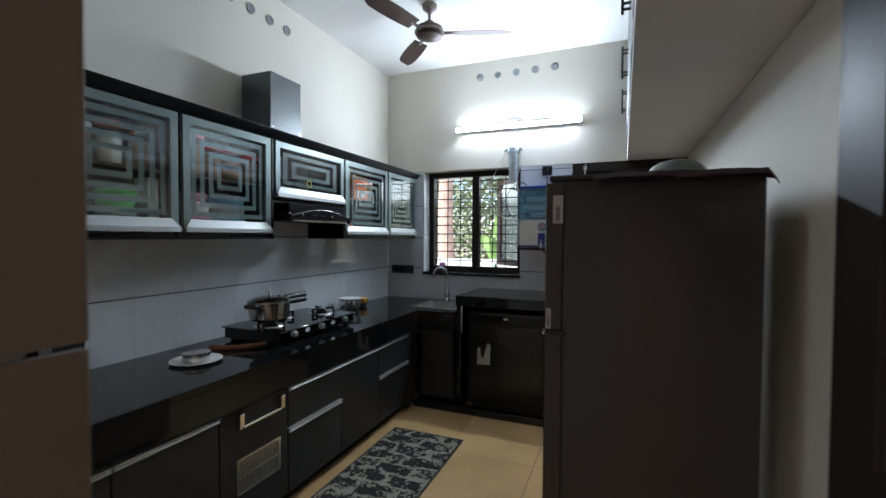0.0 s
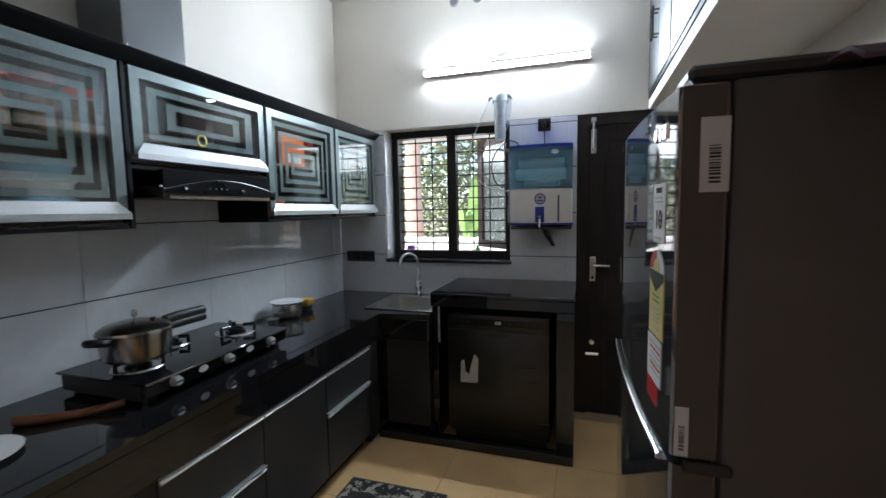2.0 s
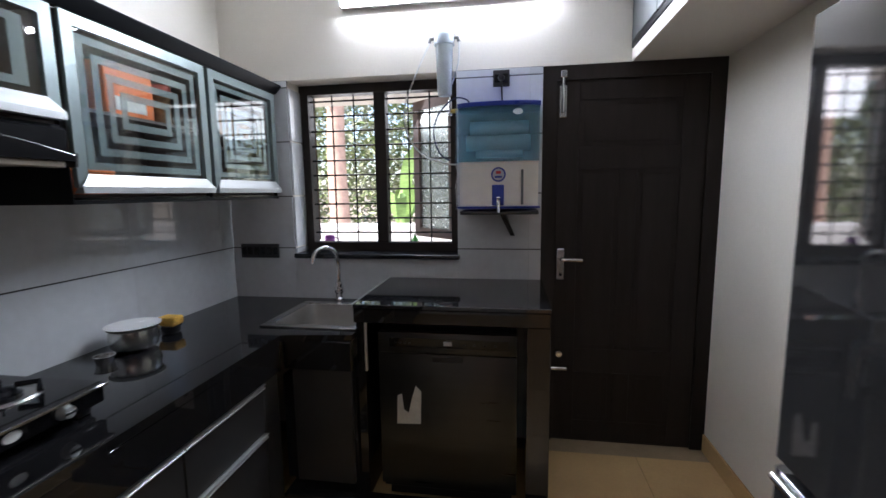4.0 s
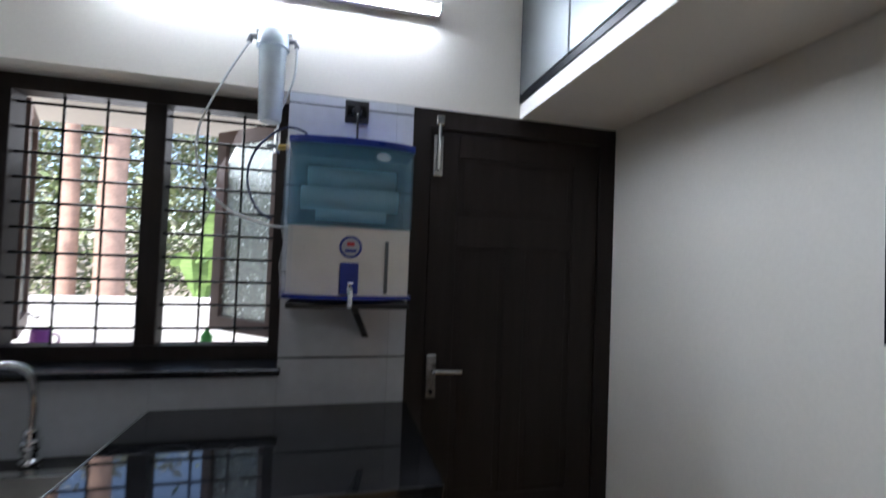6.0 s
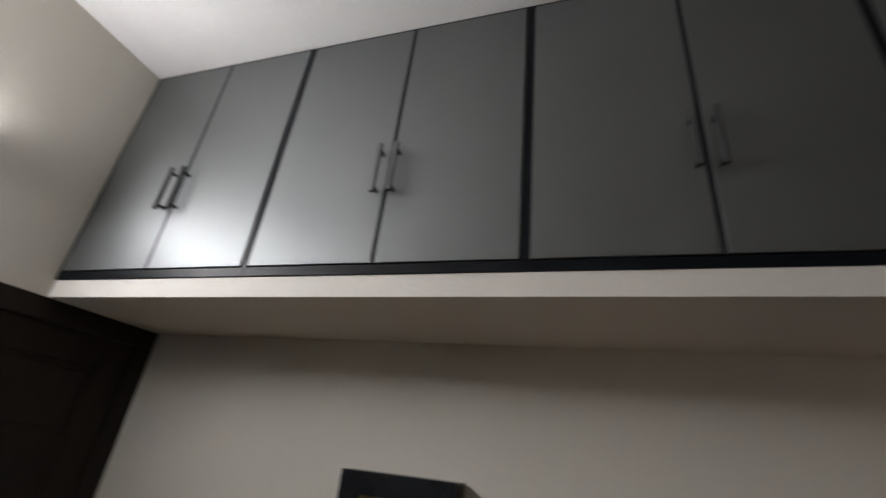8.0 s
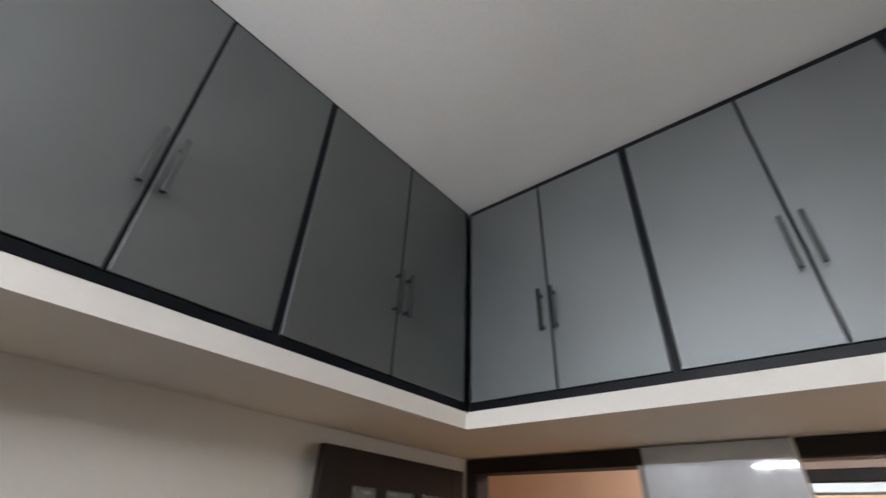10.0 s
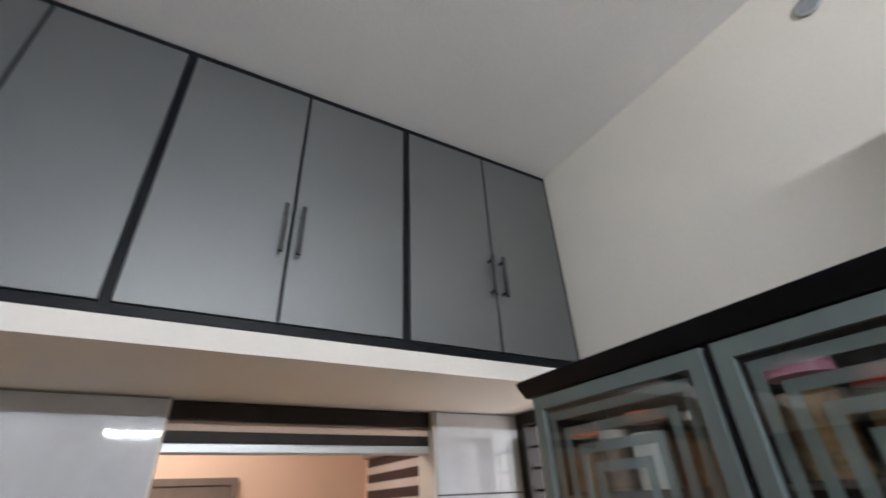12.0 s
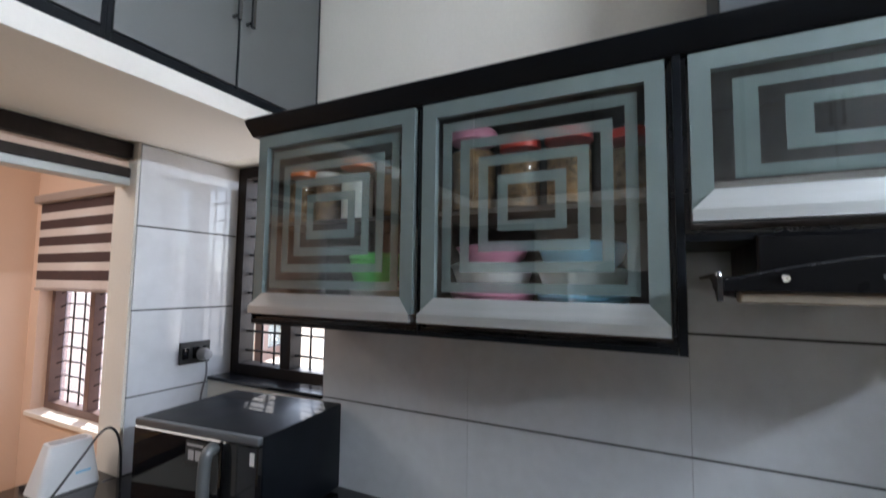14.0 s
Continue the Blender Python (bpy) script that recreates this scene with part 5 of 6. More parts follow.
pre_filter()
TUBE_WHITE = mat("white_hose", (0.62, 0.63, 0.62), 0.4, var=0.05)
single("white_hose", tube(arc([(1.275, -0.085, 2.225), (1.21, -0.11, 2.08), (1.145, -0.13, 1.90), (1.16, -0.14, 1.75), (1.24, -0.13, 1.645), (1.36, -0.11, 1.60), (1.432, -0.10, 1.595)], 8), 0.0040, seg=8), TUBE_WHITE,
       "thin white water hose looping from filter to purifier", "hose")
single("white_hose", tube(arc([(1.430, -0.085, 2.225), (1.428, -0.09, 2.13), (1.40, -0.08, 2.04), (1.375, -0.04, 2.0), (1.37, -0.02, 1.93)], 8), 0.0040, seg=8), TUBE_WHITE,
       "thin white water hose beside the filter", "hose")
NAVY_HOSE = mat("navy_hose", (0.012, 0.018, 0.06), 0.35, var=0.1)
single("blue_hose", tube(arc([(1.492, -0.12, 1.889), (1.47, -0.12, 1.925), (1.40, -0.10, 1.935), (1.32, -0.10, 1.86), (1.292, -0.10, 1.76), (1.32, -0.09, 1.66), (1.37, -0.06, 1.62)], 8), 0.0042, seg=8), NAVY_HOSE,
       "dark blue water hose curling beside the purifier", "hose")
BRASS = mat("brass", (0.60, 0.42, 0.12), 0.3, 1.0, var=0.1)
valve = thing("stop_valve", 1.385, -0.03, 1.86, "small chrome stop valve with a yellow brass nut", "valve")
part("valve_body", tube([(1.372, -0.030, 1.945), (1.372, -0.030, 1.86)], 0.010, seg=10), CHROME, valve)
part("nut", tube([(1.380, -0.030, 1.885), (1.412, -0.035, 1.885)], 0.011, seg=8), BRASS, valve, "brass nut")
part("tee_handle", tube([(1.340, -0.045, 1.885), (1.372, -0.040, 1.885)], 0.007, seg=8), GREY_CABLE, valve)

# ---- items on and by the refrigerator ----
MAROON = mat("maroon_cloth", (0.060, 0.032, 0.042), 0.9, var=0.25, scale=18, grain=300, bump=0.3)
DOME = mat("grey_green_plastic", (0.20, 0.23, 0.22), 0.28, var=0.08, scale=10, bump=0.01)


def fridge_cloth():
    bm = bmesh.new()
    x0, x1, y0, y1, zt = 2.195, 2.668, -2.625, -1.99, FR["top"] + 0.004
    rows, n, m = [], 26, 22
    for i in range(n + 1):
        row = []
        for j in range(m + 1):
            x, y = x0 + (x1 - x0) * i / n, y0 + (y1 - y0) * j / m
            zz = zt + 0.010 + 0.008 * noise.noise((x * 9, y * 9, 1)) + 0.004 * noise.noise((x * 24, y * 24, 2))
            if j == 0:
                zz -= 0.016 + 0.008 * noise.noise((x * 12, 0, 7))
            if i == n:
                zz -= 0.018 + 0.012 * max(0, 1 - j / 4)
            row.append(bm.verts.new((x, y, zz)))
        rows.append(row)
    for a, b in zip(rows, rows[1:]):
        for k in range(m):
            bm.faces.new((a[k], a[k + 1], b[k + 1], b[k]))
    ext = bmesh.ops.extrude_face_region(bm, geom=bm.faces[:])
    for v in ext["geom"]:
        if isinstance(v, bmesh.types.BMVert):
            v.co.z -= 0.005
    return single("fridge_cover_cloth", bm, MAROON, "wrinkled maroon cloth cover spread over the refrigerator top", "cloth")


fridge_cloth()
dome = thing("dish_cover", 2.452, -2.35, FR["top"] + 0.012, "grey-green domed dish cover on the refrigerator", "dish cover")
part("shell", lathe([(0.102, 0.008), (0.104, 0.014), (0.096, 0.03), (0.078, 0.052), (0.05, 0.068), (0.02, 0.075), (0.0, 0.076)], 2.452, -2.35, FR["top"] + 0.010, seg=40), DOME, dome)
part("rim", lathe([(0.100, 0.0), (0.106, 0.002), (0.106, 0.010), (0.100, 0.012)], 2.452, -2.35, FR["top"] + 0.010, seg=40), BLACK_PLASTIC, dome, "dark rim")
for q in (-0.106, 0.104):
    part("clip", box(2.452 + q - 0.010, 2.452 + q + 0.010, -2.365, -2.335, FR["top"] + 0.014, FR["top"] + 0.032, 0.004), BLACK_PLASTIC, dome)

# ---- electric panel ----
PANEL_YELLOW = mat("yellow_enamel_plate", (0.42, 0.30, 0.10), 0.35, var=0.1, scale=10, bump=0.01)
RED_LED = mat("red_digits", (1.0, 0.02, 0.05), 0.4, emit=0.8, var=0.0, bump=0)


def stabiliser():
    y0, y1, z0, z1, xf = -1.395, -1.035, 1.365, 1.690, 2.678
    s = thing("voltage_stabiliser", 2.72, -1.21, z0, "black wall box with yellow panel and red digits", "voltage stabiliser")
    part("case", ring(y0, y1, z0, z1, 0.062, xf, W - 0.002), BLACK_FRAME, s)
    pl = part("face_plate", box(xf + 0.012, W - 0.004, y0 + 0.063, y1 - 0.063, z0 + 0.063, z1 - 0.063), PANEL_YELLOW, s, "yellow face plate")
    d = part("display", box(xf + 0.006, xf + 0.0115, y1 - 0.165, y1 - 0.085, z1 - 0.235, z1 - 0.160, 0.003), BLACK_PLASTIC, pl, "dark display with red digits")
    part("digits", text("24", 0.026, side_matrix(xf + 0.0055, y1 - 0.117, z1 - 0.180, "-x"), s), RED_LED, d, "glowing red digits")
    part("digits", text("000", 0.026, side_matrix(xf + 0.0055, y1 - 0.130, z1 - 0.212, "-x"), s), RED_LED, d, "glowing red digits")
    part("name_strip", box(xf + 0.010, xf + 0.0115, y1 - 0.275, y1 - 0.200, z1 - 0.195, z1 - 0.165), DOME, pl, "pale printed strip")
    part("button", lathe([(0.0, -0.008), (0.016, -0.007), (0.018, 0.0)], xf + 0.0118, y1 - 0.225, z1 - 0.225, axis="x", seg=20), BLACK_PLASTIC, pl, "dark round button")
    part("screw", tube([(xf - 0.0015, y1 - 0.03, z1 - 0.23), (xf + 0.001, y1 - 0.03, z1 - 0.23)], 0.004, seg=8), STEEL, s)
    return s


stabiliser()

# ---- rug ----
def rug_material():
    m = mat("black_grey_rug", (0.02, 0.02, 0.022), 0.95, var=0.3, scale=40, grain=500, bump=0.4)
    n, ln = m.node_tree.nodes, m.node_tree.links
    b = n["Principled BSDF"]
    geo, mp = n.new("ShaderNodeNewGeometry"), n.new("ShaderNodeMapping")
    ln.new(geo.outputs["Position"], mp.inputs[0])
    brick, wear, speck = n.new("ShaderNodeTexBrick"), n.new("ShaderNodeTexNoise"), n.new("ShaderNodeTexNoise")
    brick.inputs["Scale"].default_value, brick.inputs["Mortar Size"].default_value = 2.0, 0.030
    brick.inputs["Color1"].default_value, brick.inputs["Color2"].default_value, brick.inputs["Mortar"].default_value = (0, 0, 0, 1), (0.3, 0.3, 0.3, 1), (1, 1, 1, 1)
    wear.inputs["Scale"].default_value, wear.inputs["Detail"].default_value, wear.inputs["Distortion"].default_value = 15, 9, 1.2
    speck.inputs["Scale"].default_value, speck.inputs["Detail"].default_value = 75, 5
    for t in (wear, speck):
        ln.new(mp.outputs[0], t.inputs[0])
    warp, off, bend = n.new("ShaderNodeTexNoise"), n.new("ShaderNodeVectorMath"), n.new("ShaderNodeVectorMath")
    warp.inputs["Scale"].default_value, warp.inputs["Detail"].default_value = 9, 4
    ln.new(mp.outputs[0], warp.inputs[0])
    off.operation, bend.operation = "SUBTRACT", "MULTIPLY_ADD"
    off.inputs[1].default_value, bend.inputs[1].default_value = (0.5, 0.5, 0.5), (0.13, 0.13, 0.0)
    ln.new(warp.outputs["Color"], off.inputs[0])
    ln.new(off.outputs[0], bend.inputs[0])
    ln.new(mp.outputs[0], bend.inputs[2])
    ln.new(bend.outputs[0], brick.inputs[0])
    sub = n.new("ShaderNodeMath")
    sub.operation = "MULTIPLY_ADD"
    ln.new(brick.outputs[0], sub.inputs[0])
    sub.inputs[1].default_value = 0.19
    ln.new(wear.outputs[0], sub.inputs[2])
    ad = n.new("ShaderNodeMath")
    ad.operation = "MULTIPLY_ADD"
    ln.new(speck.outputs[0], ad.inputs[0])
    ad.inputs[1].default_value = 0.6
    ln.new(sub.outputs[0], ad.inputs[2])
    ramp = n.new("ShaderNodeValToRGB")
    ramp.color_ramp.elements[0].position, ramp.color_ramp.elements[0].color = 0.885, (0.013, 0.012, 0.012, 1)
    ramp.color_ramp.elements[1].position, ramp.color_ramp.elements[1].color = 0.935, (0.30, 0.28, 0.23, 1)
    ln.new(ad.outputs[0], ramp.inputs[0])
    ln.new(ramp.outputs[0], b.inputs["Base Color"])
    return m


RUG = rug_material()
rug = thing("runner_rug", 0.99, -1.95, 0, "worn black and grey patterned runner rug on tiles", "rug")
part("woven_top", box(0.728, 1.252, -2.72, -1.165, 0.0005, 0.009, 0.003), RUG, rug)
edge = bmesh.new()
for s in ((0.715, 0.7275, -2.733, -1.152), (1.2525, 1.265, -2.733, -1.152), (0.7275, 1.2525, -2.733, -2.7205), (0.7275, 1.2525, -1.1645, -1.152)):
    box(s[0], s[1], s[2], s[3], 0.0005, 0.007, 0.002, edge)
part("binding", edge, BLACK_PLASTIC, rug, "dark bound edge")

struct("baseboard", box(W - 0.012, W - 0.0005, -2.9, -0.002, 0.0, 0.10, 0.002), FLOOR_TILE, "cream tile skirting along the wall", "baseboard")

# ---- contents of the wall cabinets ----
PINK = mat("pink_plastic", (0.74, 0.30, 0.42), 0.35, var=0.08)
RED = mat("red_plastic", (0.62, 0.05, 0.03), 0.35, var=0.08)
ORANGE = mat("orange_plastic", (0.85, 0.20, 0.05), 0.35, var=0.1)
GREEN = mat("green_plastic", (0.14, 0.58, 0.14), 0.35, var=0.1)
SKY_BLUE = mat("sky_blue_plastic", (0.25, 0.52, 0.70), 0.35, var=0.08)
SPICE = mat("mixed_spices", (0.24, 0.13, 0.06), 0.8, var=0.7, scale=40, grain=120, bump=0.2)
JAR_GLASS = clear_glass("jar_glass", (0.92, 0.95, 0.94), 0.0, 0.02)
LOWZ, HIGHZ = 1.4585, 1.7455


def jar(x, y, z0, r, h, lid, fill, label):
    j = thing("storage_jar", x, y, z0, label, "jar", "jars in the wall cabinets")
    part("contents", lathe([(0.0, 0.002), (r * 0.94, 0.002), (r * 0.94, h * 0.72), (0.0, h * 0.74)], x, y, z0, seg=20), fill, j)
    part("glass", lathe([(r, 0.0), (r, h * 0.84), (r * 0.86, h * 0.88)], x, y, z0, seg=20), JAR_GLASS, j, "clear glass")
    part("lid", lathe([(r * 0.96, h * 0.86), (r * 1.03, h * 0.865), (r * 1.03, h * 0.98), (r * 0.97, h), (0.0, h)], x, y, z0, seg=24), lid, j)
    return j


def bowl_set(x, y, z0, r, h, m, label):
    return single("food_container", lathe([(0.0, 0.0), (r * 0.72, 0.0), (r * 0.9, h * 0.3), (r, h * 0.8), (r * 1.04, h * 0.82), (r * 1.04, h * 0.9), (r * 0.9, h), (0.0, h)], x, y, z0, seg=28), m, label, "food container", "containers in the wall cabinets")


for y, r, h, lid, fill, lb in ((-2.478, 0.060, 0.212, PINK, SPICE, "tall glass spice jar with pink lid"), (-2.352, 0.050, 0.17, RED, SPICE, "glass spice jar with red lid"),
                               (-2.232, 0.055, 0.178, RED, SPICE, "glass spice jar with red lid"), (-2.10, 0.048, 0.16, RED, SPICE, "glass spice jar with red lid")):
    jar(0.262, y, HIGHZ, r, h, lid, fill, lb)
bowl_set(0.195, -2.45, LOWZ, 0.108, 0.085, PINK, "pink plastic food container")
bowl_set(0.195, -2.45, LOWZ + 0.0855, 0.108, 0.07, WHITE_PLASTIC, "white plastic food container stacked on another")
bowl_set(0.195, -2.45, LOWZ + 0.156, 0.095, 0.045, PINK, "flat pink plastic food container on a stack")
bowl_set(0.195, -2.215, LOWZ, 0.105, 0.08, SKY_BLUE, "pale blue plastic food container")
bowl_set(0.195, -2.215, LOWZ + 0.0805, 0.105, 0.06, WHITE_PLASTIC, "white plastic food container stacked on another")
bowl_set(0.195, -2.215, LOWZ + 0.141, 0.105, 0.062, SKY_BLUE, "pale blue plastic container on a stack")
for y, r, h, lid, fill, lb in ((-3.08, 0.045, 0.17, ORANGE, SPICE, "glass spice jar with orange lid"), (-2.97, 0.042, 0.15, WHITE_PLASTIC, SPICE, "glass spice jar with white lid"),
                               (-2.86, 0.05, 0.18, ORANGE, WHITE_PLASTIC, "white-filled glass jar with orange lid"), (-2.73, 0.045, 0.16, CHROME, SPICE, "glass spice jar with steel lid")):
    jar(0.262, y, HIGHZ, r, h, lid, fill, lb)
bowl_set(0.225, -2.81, LOWZ, 0.075, 0.085, WHITE_PLASTIC, "white plastic food container")
bowl_set(0.225, -2.81, LOWZ + 0.0855, 0.078, 0.10, GREEN, "bright green plastic food container on another")
for y in (-3.12, -3.02, -2.93, -2.69):
    single("drinking_glass", lathe([(0.0, 0.0), (0.028, 0.0), (0.036, 0.11), (0.034, 0.11), (0.027, 0.004), (0.0, 0.004)], 0.22, y, LOWZ, seg=20), JAR_GLASS,
           "clear drinking glass inside the wall cabinet", "glass", "glasses in the wall cabinet")
single("food_packet", box(0.17, 0.27, -2.70, -2.645, LOWZ, LOWZ + 0.25, 0.003), WHITE_PLASTIC, "white upright food box inside the wall cabinet", "packet")
ob = thing("food_packet", 0.23, -0.95, HIGHZ, "orange packaged food box inside the wall cabinet", "packet")
part("box", box(0.19, 0.275, -1.06, -0.84, HIGHZ, HIGHZ + 0.19, 0.004), ORANGE, ob)
part("print", box(0.2752, 0.2762, -1.02, -0.88, HIGHZ + 0.02, HIGHZ + 0.07), LABEL_WHITE, ob, "pale printed patch")
jar(0.20, -0.73, HIGHZ, 0.05, 0.17, RED, SPICE, "glass spice jar with red lid")
bowl_set(0.20, -1.10, LOWZ, 0.085, 0.09, ORANGE, "orange plastic food container")
for y in (-0.48, -0.36, -0.24, -0.14):
    single("steel_tumbler", lathe([(0.0, 0.0), (0.030, 0.0), (0.038, 0.11), (0.036, 0.11), (0.028, 0.004), (0.0, 0.004)], 0.20, y, LOWZ, seg=20), STEEL,
           "steel tumbler inside the corner wall cabinet", "tumbler", "steel tumblers")
    jar(0.20, y, HIGHZ, 0.042, 0.15, CHROME, SPICE, "glass spice jar with steel lid")

# ---- doorway, hatch and the hall beyond ----
def hall_door_leaf():
    """A glazed leaf, built along +x from its hinge and swung open along the side wall."""
    d = thing("door_2", 0, 0, 0, "dark-stained wooden door with small glass panes, standing open", "door", kind="structure")
    wdt, hgt, t = 0.87, 2.03, 0.018
    fr = bmesh.new()
    for s in ((0, 0.10, 0.01, hgt), (wdt - 0.16, wdt, 0.01, hgt), (0.10, wdt - 0.10, hgt - 0.12, hgt), (0.10, wdt - 0.10, 0.01, 0.2), (0.10, wdt - 0.10, 0.95, 1.05)):
        box(s[0], s[1], -t, t, s[2], s[3], 0.002, fr)
    part("leaf_frame", fr, DARK_WOOD, d)
    for k in (1, 2):
        x = 0.10 + (wdt - 0.2) * k / 3
        part("glazing_bar", box(x - 0.022, x + 0.022, -t + 0.003, t - 0.003, 1.05, hgt - 0.12, 0.001), DARK_WOOD, d)
    for k in (1, 2, 3):
        zz = 1.05 + (hgt - 1.17) * k / 4
        part("glazing_bar", box(0.10, wdt - 0.10, -t + 0.004, t - 0.004, zz - 0.015, zz + 0.015, 0.001), DARK_WOOD, d)
    part("pane", box(0.099, wdt - 0.099, -0.003, 0.003, 1.05, hgt - 0.119), RAIN_GLASS, d, "frosted glass panes")
    part("panel", box(0.099, wdt - 0.099, -0.010, 0.010, 0.2, 0.95, 0.004), DARK_WOOD, d)
    part("door_handle", tube(arc([(wdt - 0.05, -t, 1.02), (wdt - 0.05, -t - 0.045, 1.02), (wdt - 0.13, -t - 0.05, 1.02)], 5), 0.009), STEEL, d)
    d.matrix_basis = pose(2.728, -3.80, 0, 0, 0, 92.0)
    return d


hall_door_leaf()
fr = thing("door_frame", 2.3, BACK - 0.07, 0, "dark-stained wooden doorway frame", "door frame", kind="structure")
part("lintel", box(1.888, W - 0.002, BACK - 0.13, BACK - 0.02, 2.032, SLAB - 0.003, 0.003), DARK_WOOD, fr)
part("jamb", box(W - 0.065, W - 0.003, BACK - 0.13, BACK - 0.02, 0, 2.0315, 0.003), DARK_WOOD, fr)
hx0, hx1 = 0.345, 1.365
hh = thing("hatch_header", 0.89, BACK - 0.09, 1.92, "dark wooden hatch header with a pale lower rail", "hatch frame", kind="structure")
part("upper_beam", box(hx0, hx1, BACK - 0.11, BACK - 0.03, 2.036, SLAB - 0.003, 0.003), DARK_WOOD, hh)
part("fill_strip", box(hx0, hx1, BACK - 0.10, BACK - 0.06, 2.000, 2.0355), PEACH, hh, "peach painted strip")
part("lower_beam", box(hx0, hx1, BACK - 0.11, BACK - 0.04, 1.960, 1.9995, 0.003), DARK_WOOD, hh)
part("pale_rail", box(hx0, hx1, BACK - 0.11, BACK - 0.04, 1.928, 1.9595, 0.003), ALU_MATT, hh, "pale metal rail")
struct("hatch_sill", box(hx0, hx1, BACK - 0.22, BACK + 0.002, COUNTER - 0.045, COUNTER + 0.002, 0.003), GRANITE, "black granite hatch sill", "sill")
ROUTER = mat("router_white", (0.70, 0.71, 0.72), 0.3, var=0.04)
rt = thing("wifi_router", 0.445, BACK - 0.07, COUNTER + 0.002, "white tapered plastic router box on the hatch sill", "router")
body = bmesh.new()
lo, hi = rounded(0.385, 0.570, BACK - 0.14, BACK - 0.02, 0.02), rounded(0.405, 0.535, BACK - 0.115, BACK - 0.045, 0.02)
ra = [body.verts.new((u, v, COUNTER + 0.002)) for u, v in lo]
rb = [body.verts.new((u, v, COUNTER + 0.160)) for u, v in hi]
for k in range(len(ra)):
    body.faces.new((ra[k], ra[(k + 1) % len(ra)], rb[(k + 1) % len(ra)], rb[k]))
body.faces.new(ra)
body.faces.new(rb)
part("shell", body, ROUTER, rt)
part("top_recess", prism(rounded(0.415, 0.525, BACK - 0.105, BACK - 0.055, 0.02), "z", COUNTER + 0.1602, COUNTER + 0.162), VENT_RIM, rt, "grey top grille")
part("mark", box(0.420, 0.465, BACK - 0.026, BACK - 0.0245, COUNTER + 0.05, COUNTER + 0.058), SKY_BLUE, rt, "small blue print")
single("black_cable", tube(arc([(0.40, -3.75, COUNTER + 0.004), (0.405, -3.75, 0.95), (0.425, -3.75, 1.03), (0.465, -3.75, 1.045), (0.53, -3.75, 0.965), (0.60, -3.75, 0.875), (0.65, -3.76, COUNTER + 0.004)], 8), 0.004, seg=8), BLACK_PLASTIC,
       "thin black cable arching over the worktop", "cable")

HX0, HX1, HY0, HY1, HTOP = -0.25, 5.2, -6.30, BACK - 0.15, 3.05
struct("hall_wall_south", wall_boxes([(HX0 - 0.2, HX1, HY0 - 0.2, HY0, 0, HTOP)]), PEACH, "peach painted hall wall", "wall")
HWIN = (-6.17, -5.10, 0.60, 2.10)
struct("hall_wall_west", wall_boxes([(HX0 - 0.2, HX0, HY0, HWIN[0], 0, HTOP), (HX0 - 0.2, HX0, HWIN[1], HY1, 0, HTOP),
                                     (HX0 - 0.2, HX0, HWIN[0], HWIN[1], 0, HWIN[2]), (HX0 - 0.2, HX0, HWIN[0], HWIN[1], HWIN[3], HTOP)]), PEACH,
       "peach painted hall wall with a window", "wall")
struct("hall_wall_east", wall_boxes([(HX1, HX1 + 0.2, HY0, HY1 + 0.35, 0, HTOP)]), PEACH, "peach painted hall wall", "wall")
struct("hall_wall_north", wall_boxes([(W + 0.2, HX1, HY1, HY1 + 0.15, 0, HTOP)]), PEACH, "peach painted hall wall", "wall")
struct("hall_ceiling", box(HX0 - 0.2, HX1 + 0.2, HY0 - 0.2, HY1 - 0.052, HTOP, HTOP + 0.1), CEIL, "white hall ceiling", "ceiling")
struct("hall_floor", box(W + 0.2, HX1, HY0, HY1, -0.1, 0.0), FLOOR_TILE, "cream tiled hall floor", "floor")


HALL_PANE = frosted("hall_pane", (0.34, 0.29, 0.32))


def hall_window():
    y0, y1, z0, z1 = HWIN
    w = thing("window_3", HX0 - 0.1, (y0 + y1) / 2, z0, "dark-framed hall window with curved grille bars", "window", kind="structure")
    part("window_frame", frame_boxes_yz(y0, y1, z0, z1, HX0 - 0.16, HX0 - 0.08, 0.05), SHUTTER_BROWN, w)
    part("mullion", box(HX0 - 0.155, HX0 - 0.085, -5.64, -5.58, z0 + 0.05, z1 - 0.05, 0.003), SHUTTER_BROWN, w)
    for k in range(13):
        zz = z0 + 0.11 + k * 0.105
        for a, b in ((y0 + 0.05, -5.64), (-5.58, y1 - 0.05)):
            m = (a + b) / 2
            part("grille_bar", tube(arc([(HX0 - 0.12, a, zz), (HX0 - 0.12, m - 0.12, zz + 0.03), (HX0 - 0.12, m, zz + 0.03), (HX0 - 0.12, m + 0.12, zz + 0.03), (HX0 - 0.12, b, zz)], 3), 0.006, seg=6), BLACK_FRAME, w)
    for y in (-5.95, -5.80, -5.42, -5.28):
        part("grille_bar", tube([(HX0 - 0.13, y, z0 + 0.05), (HX0 - 0.13, y, z1 - 0.05)], 0.006, seg=6), BLACK_FRAME, w)
    part("pane", box(HX0 - 0.15, HX0 - 0.146, y0 + 0.05, y1 - 0.05, z0 + 0.05, z1 - 0.05), HALL_PANE, w, "frosted pane")
    part("window_sill", box(HX0 - 0.078, HX0 + 0.03, y0 - 0.02, y1 + 0.02, z0 - 0.03, z0 + 0.002, 0.003), LOFT_WHITE, w, "white sill")
    return w


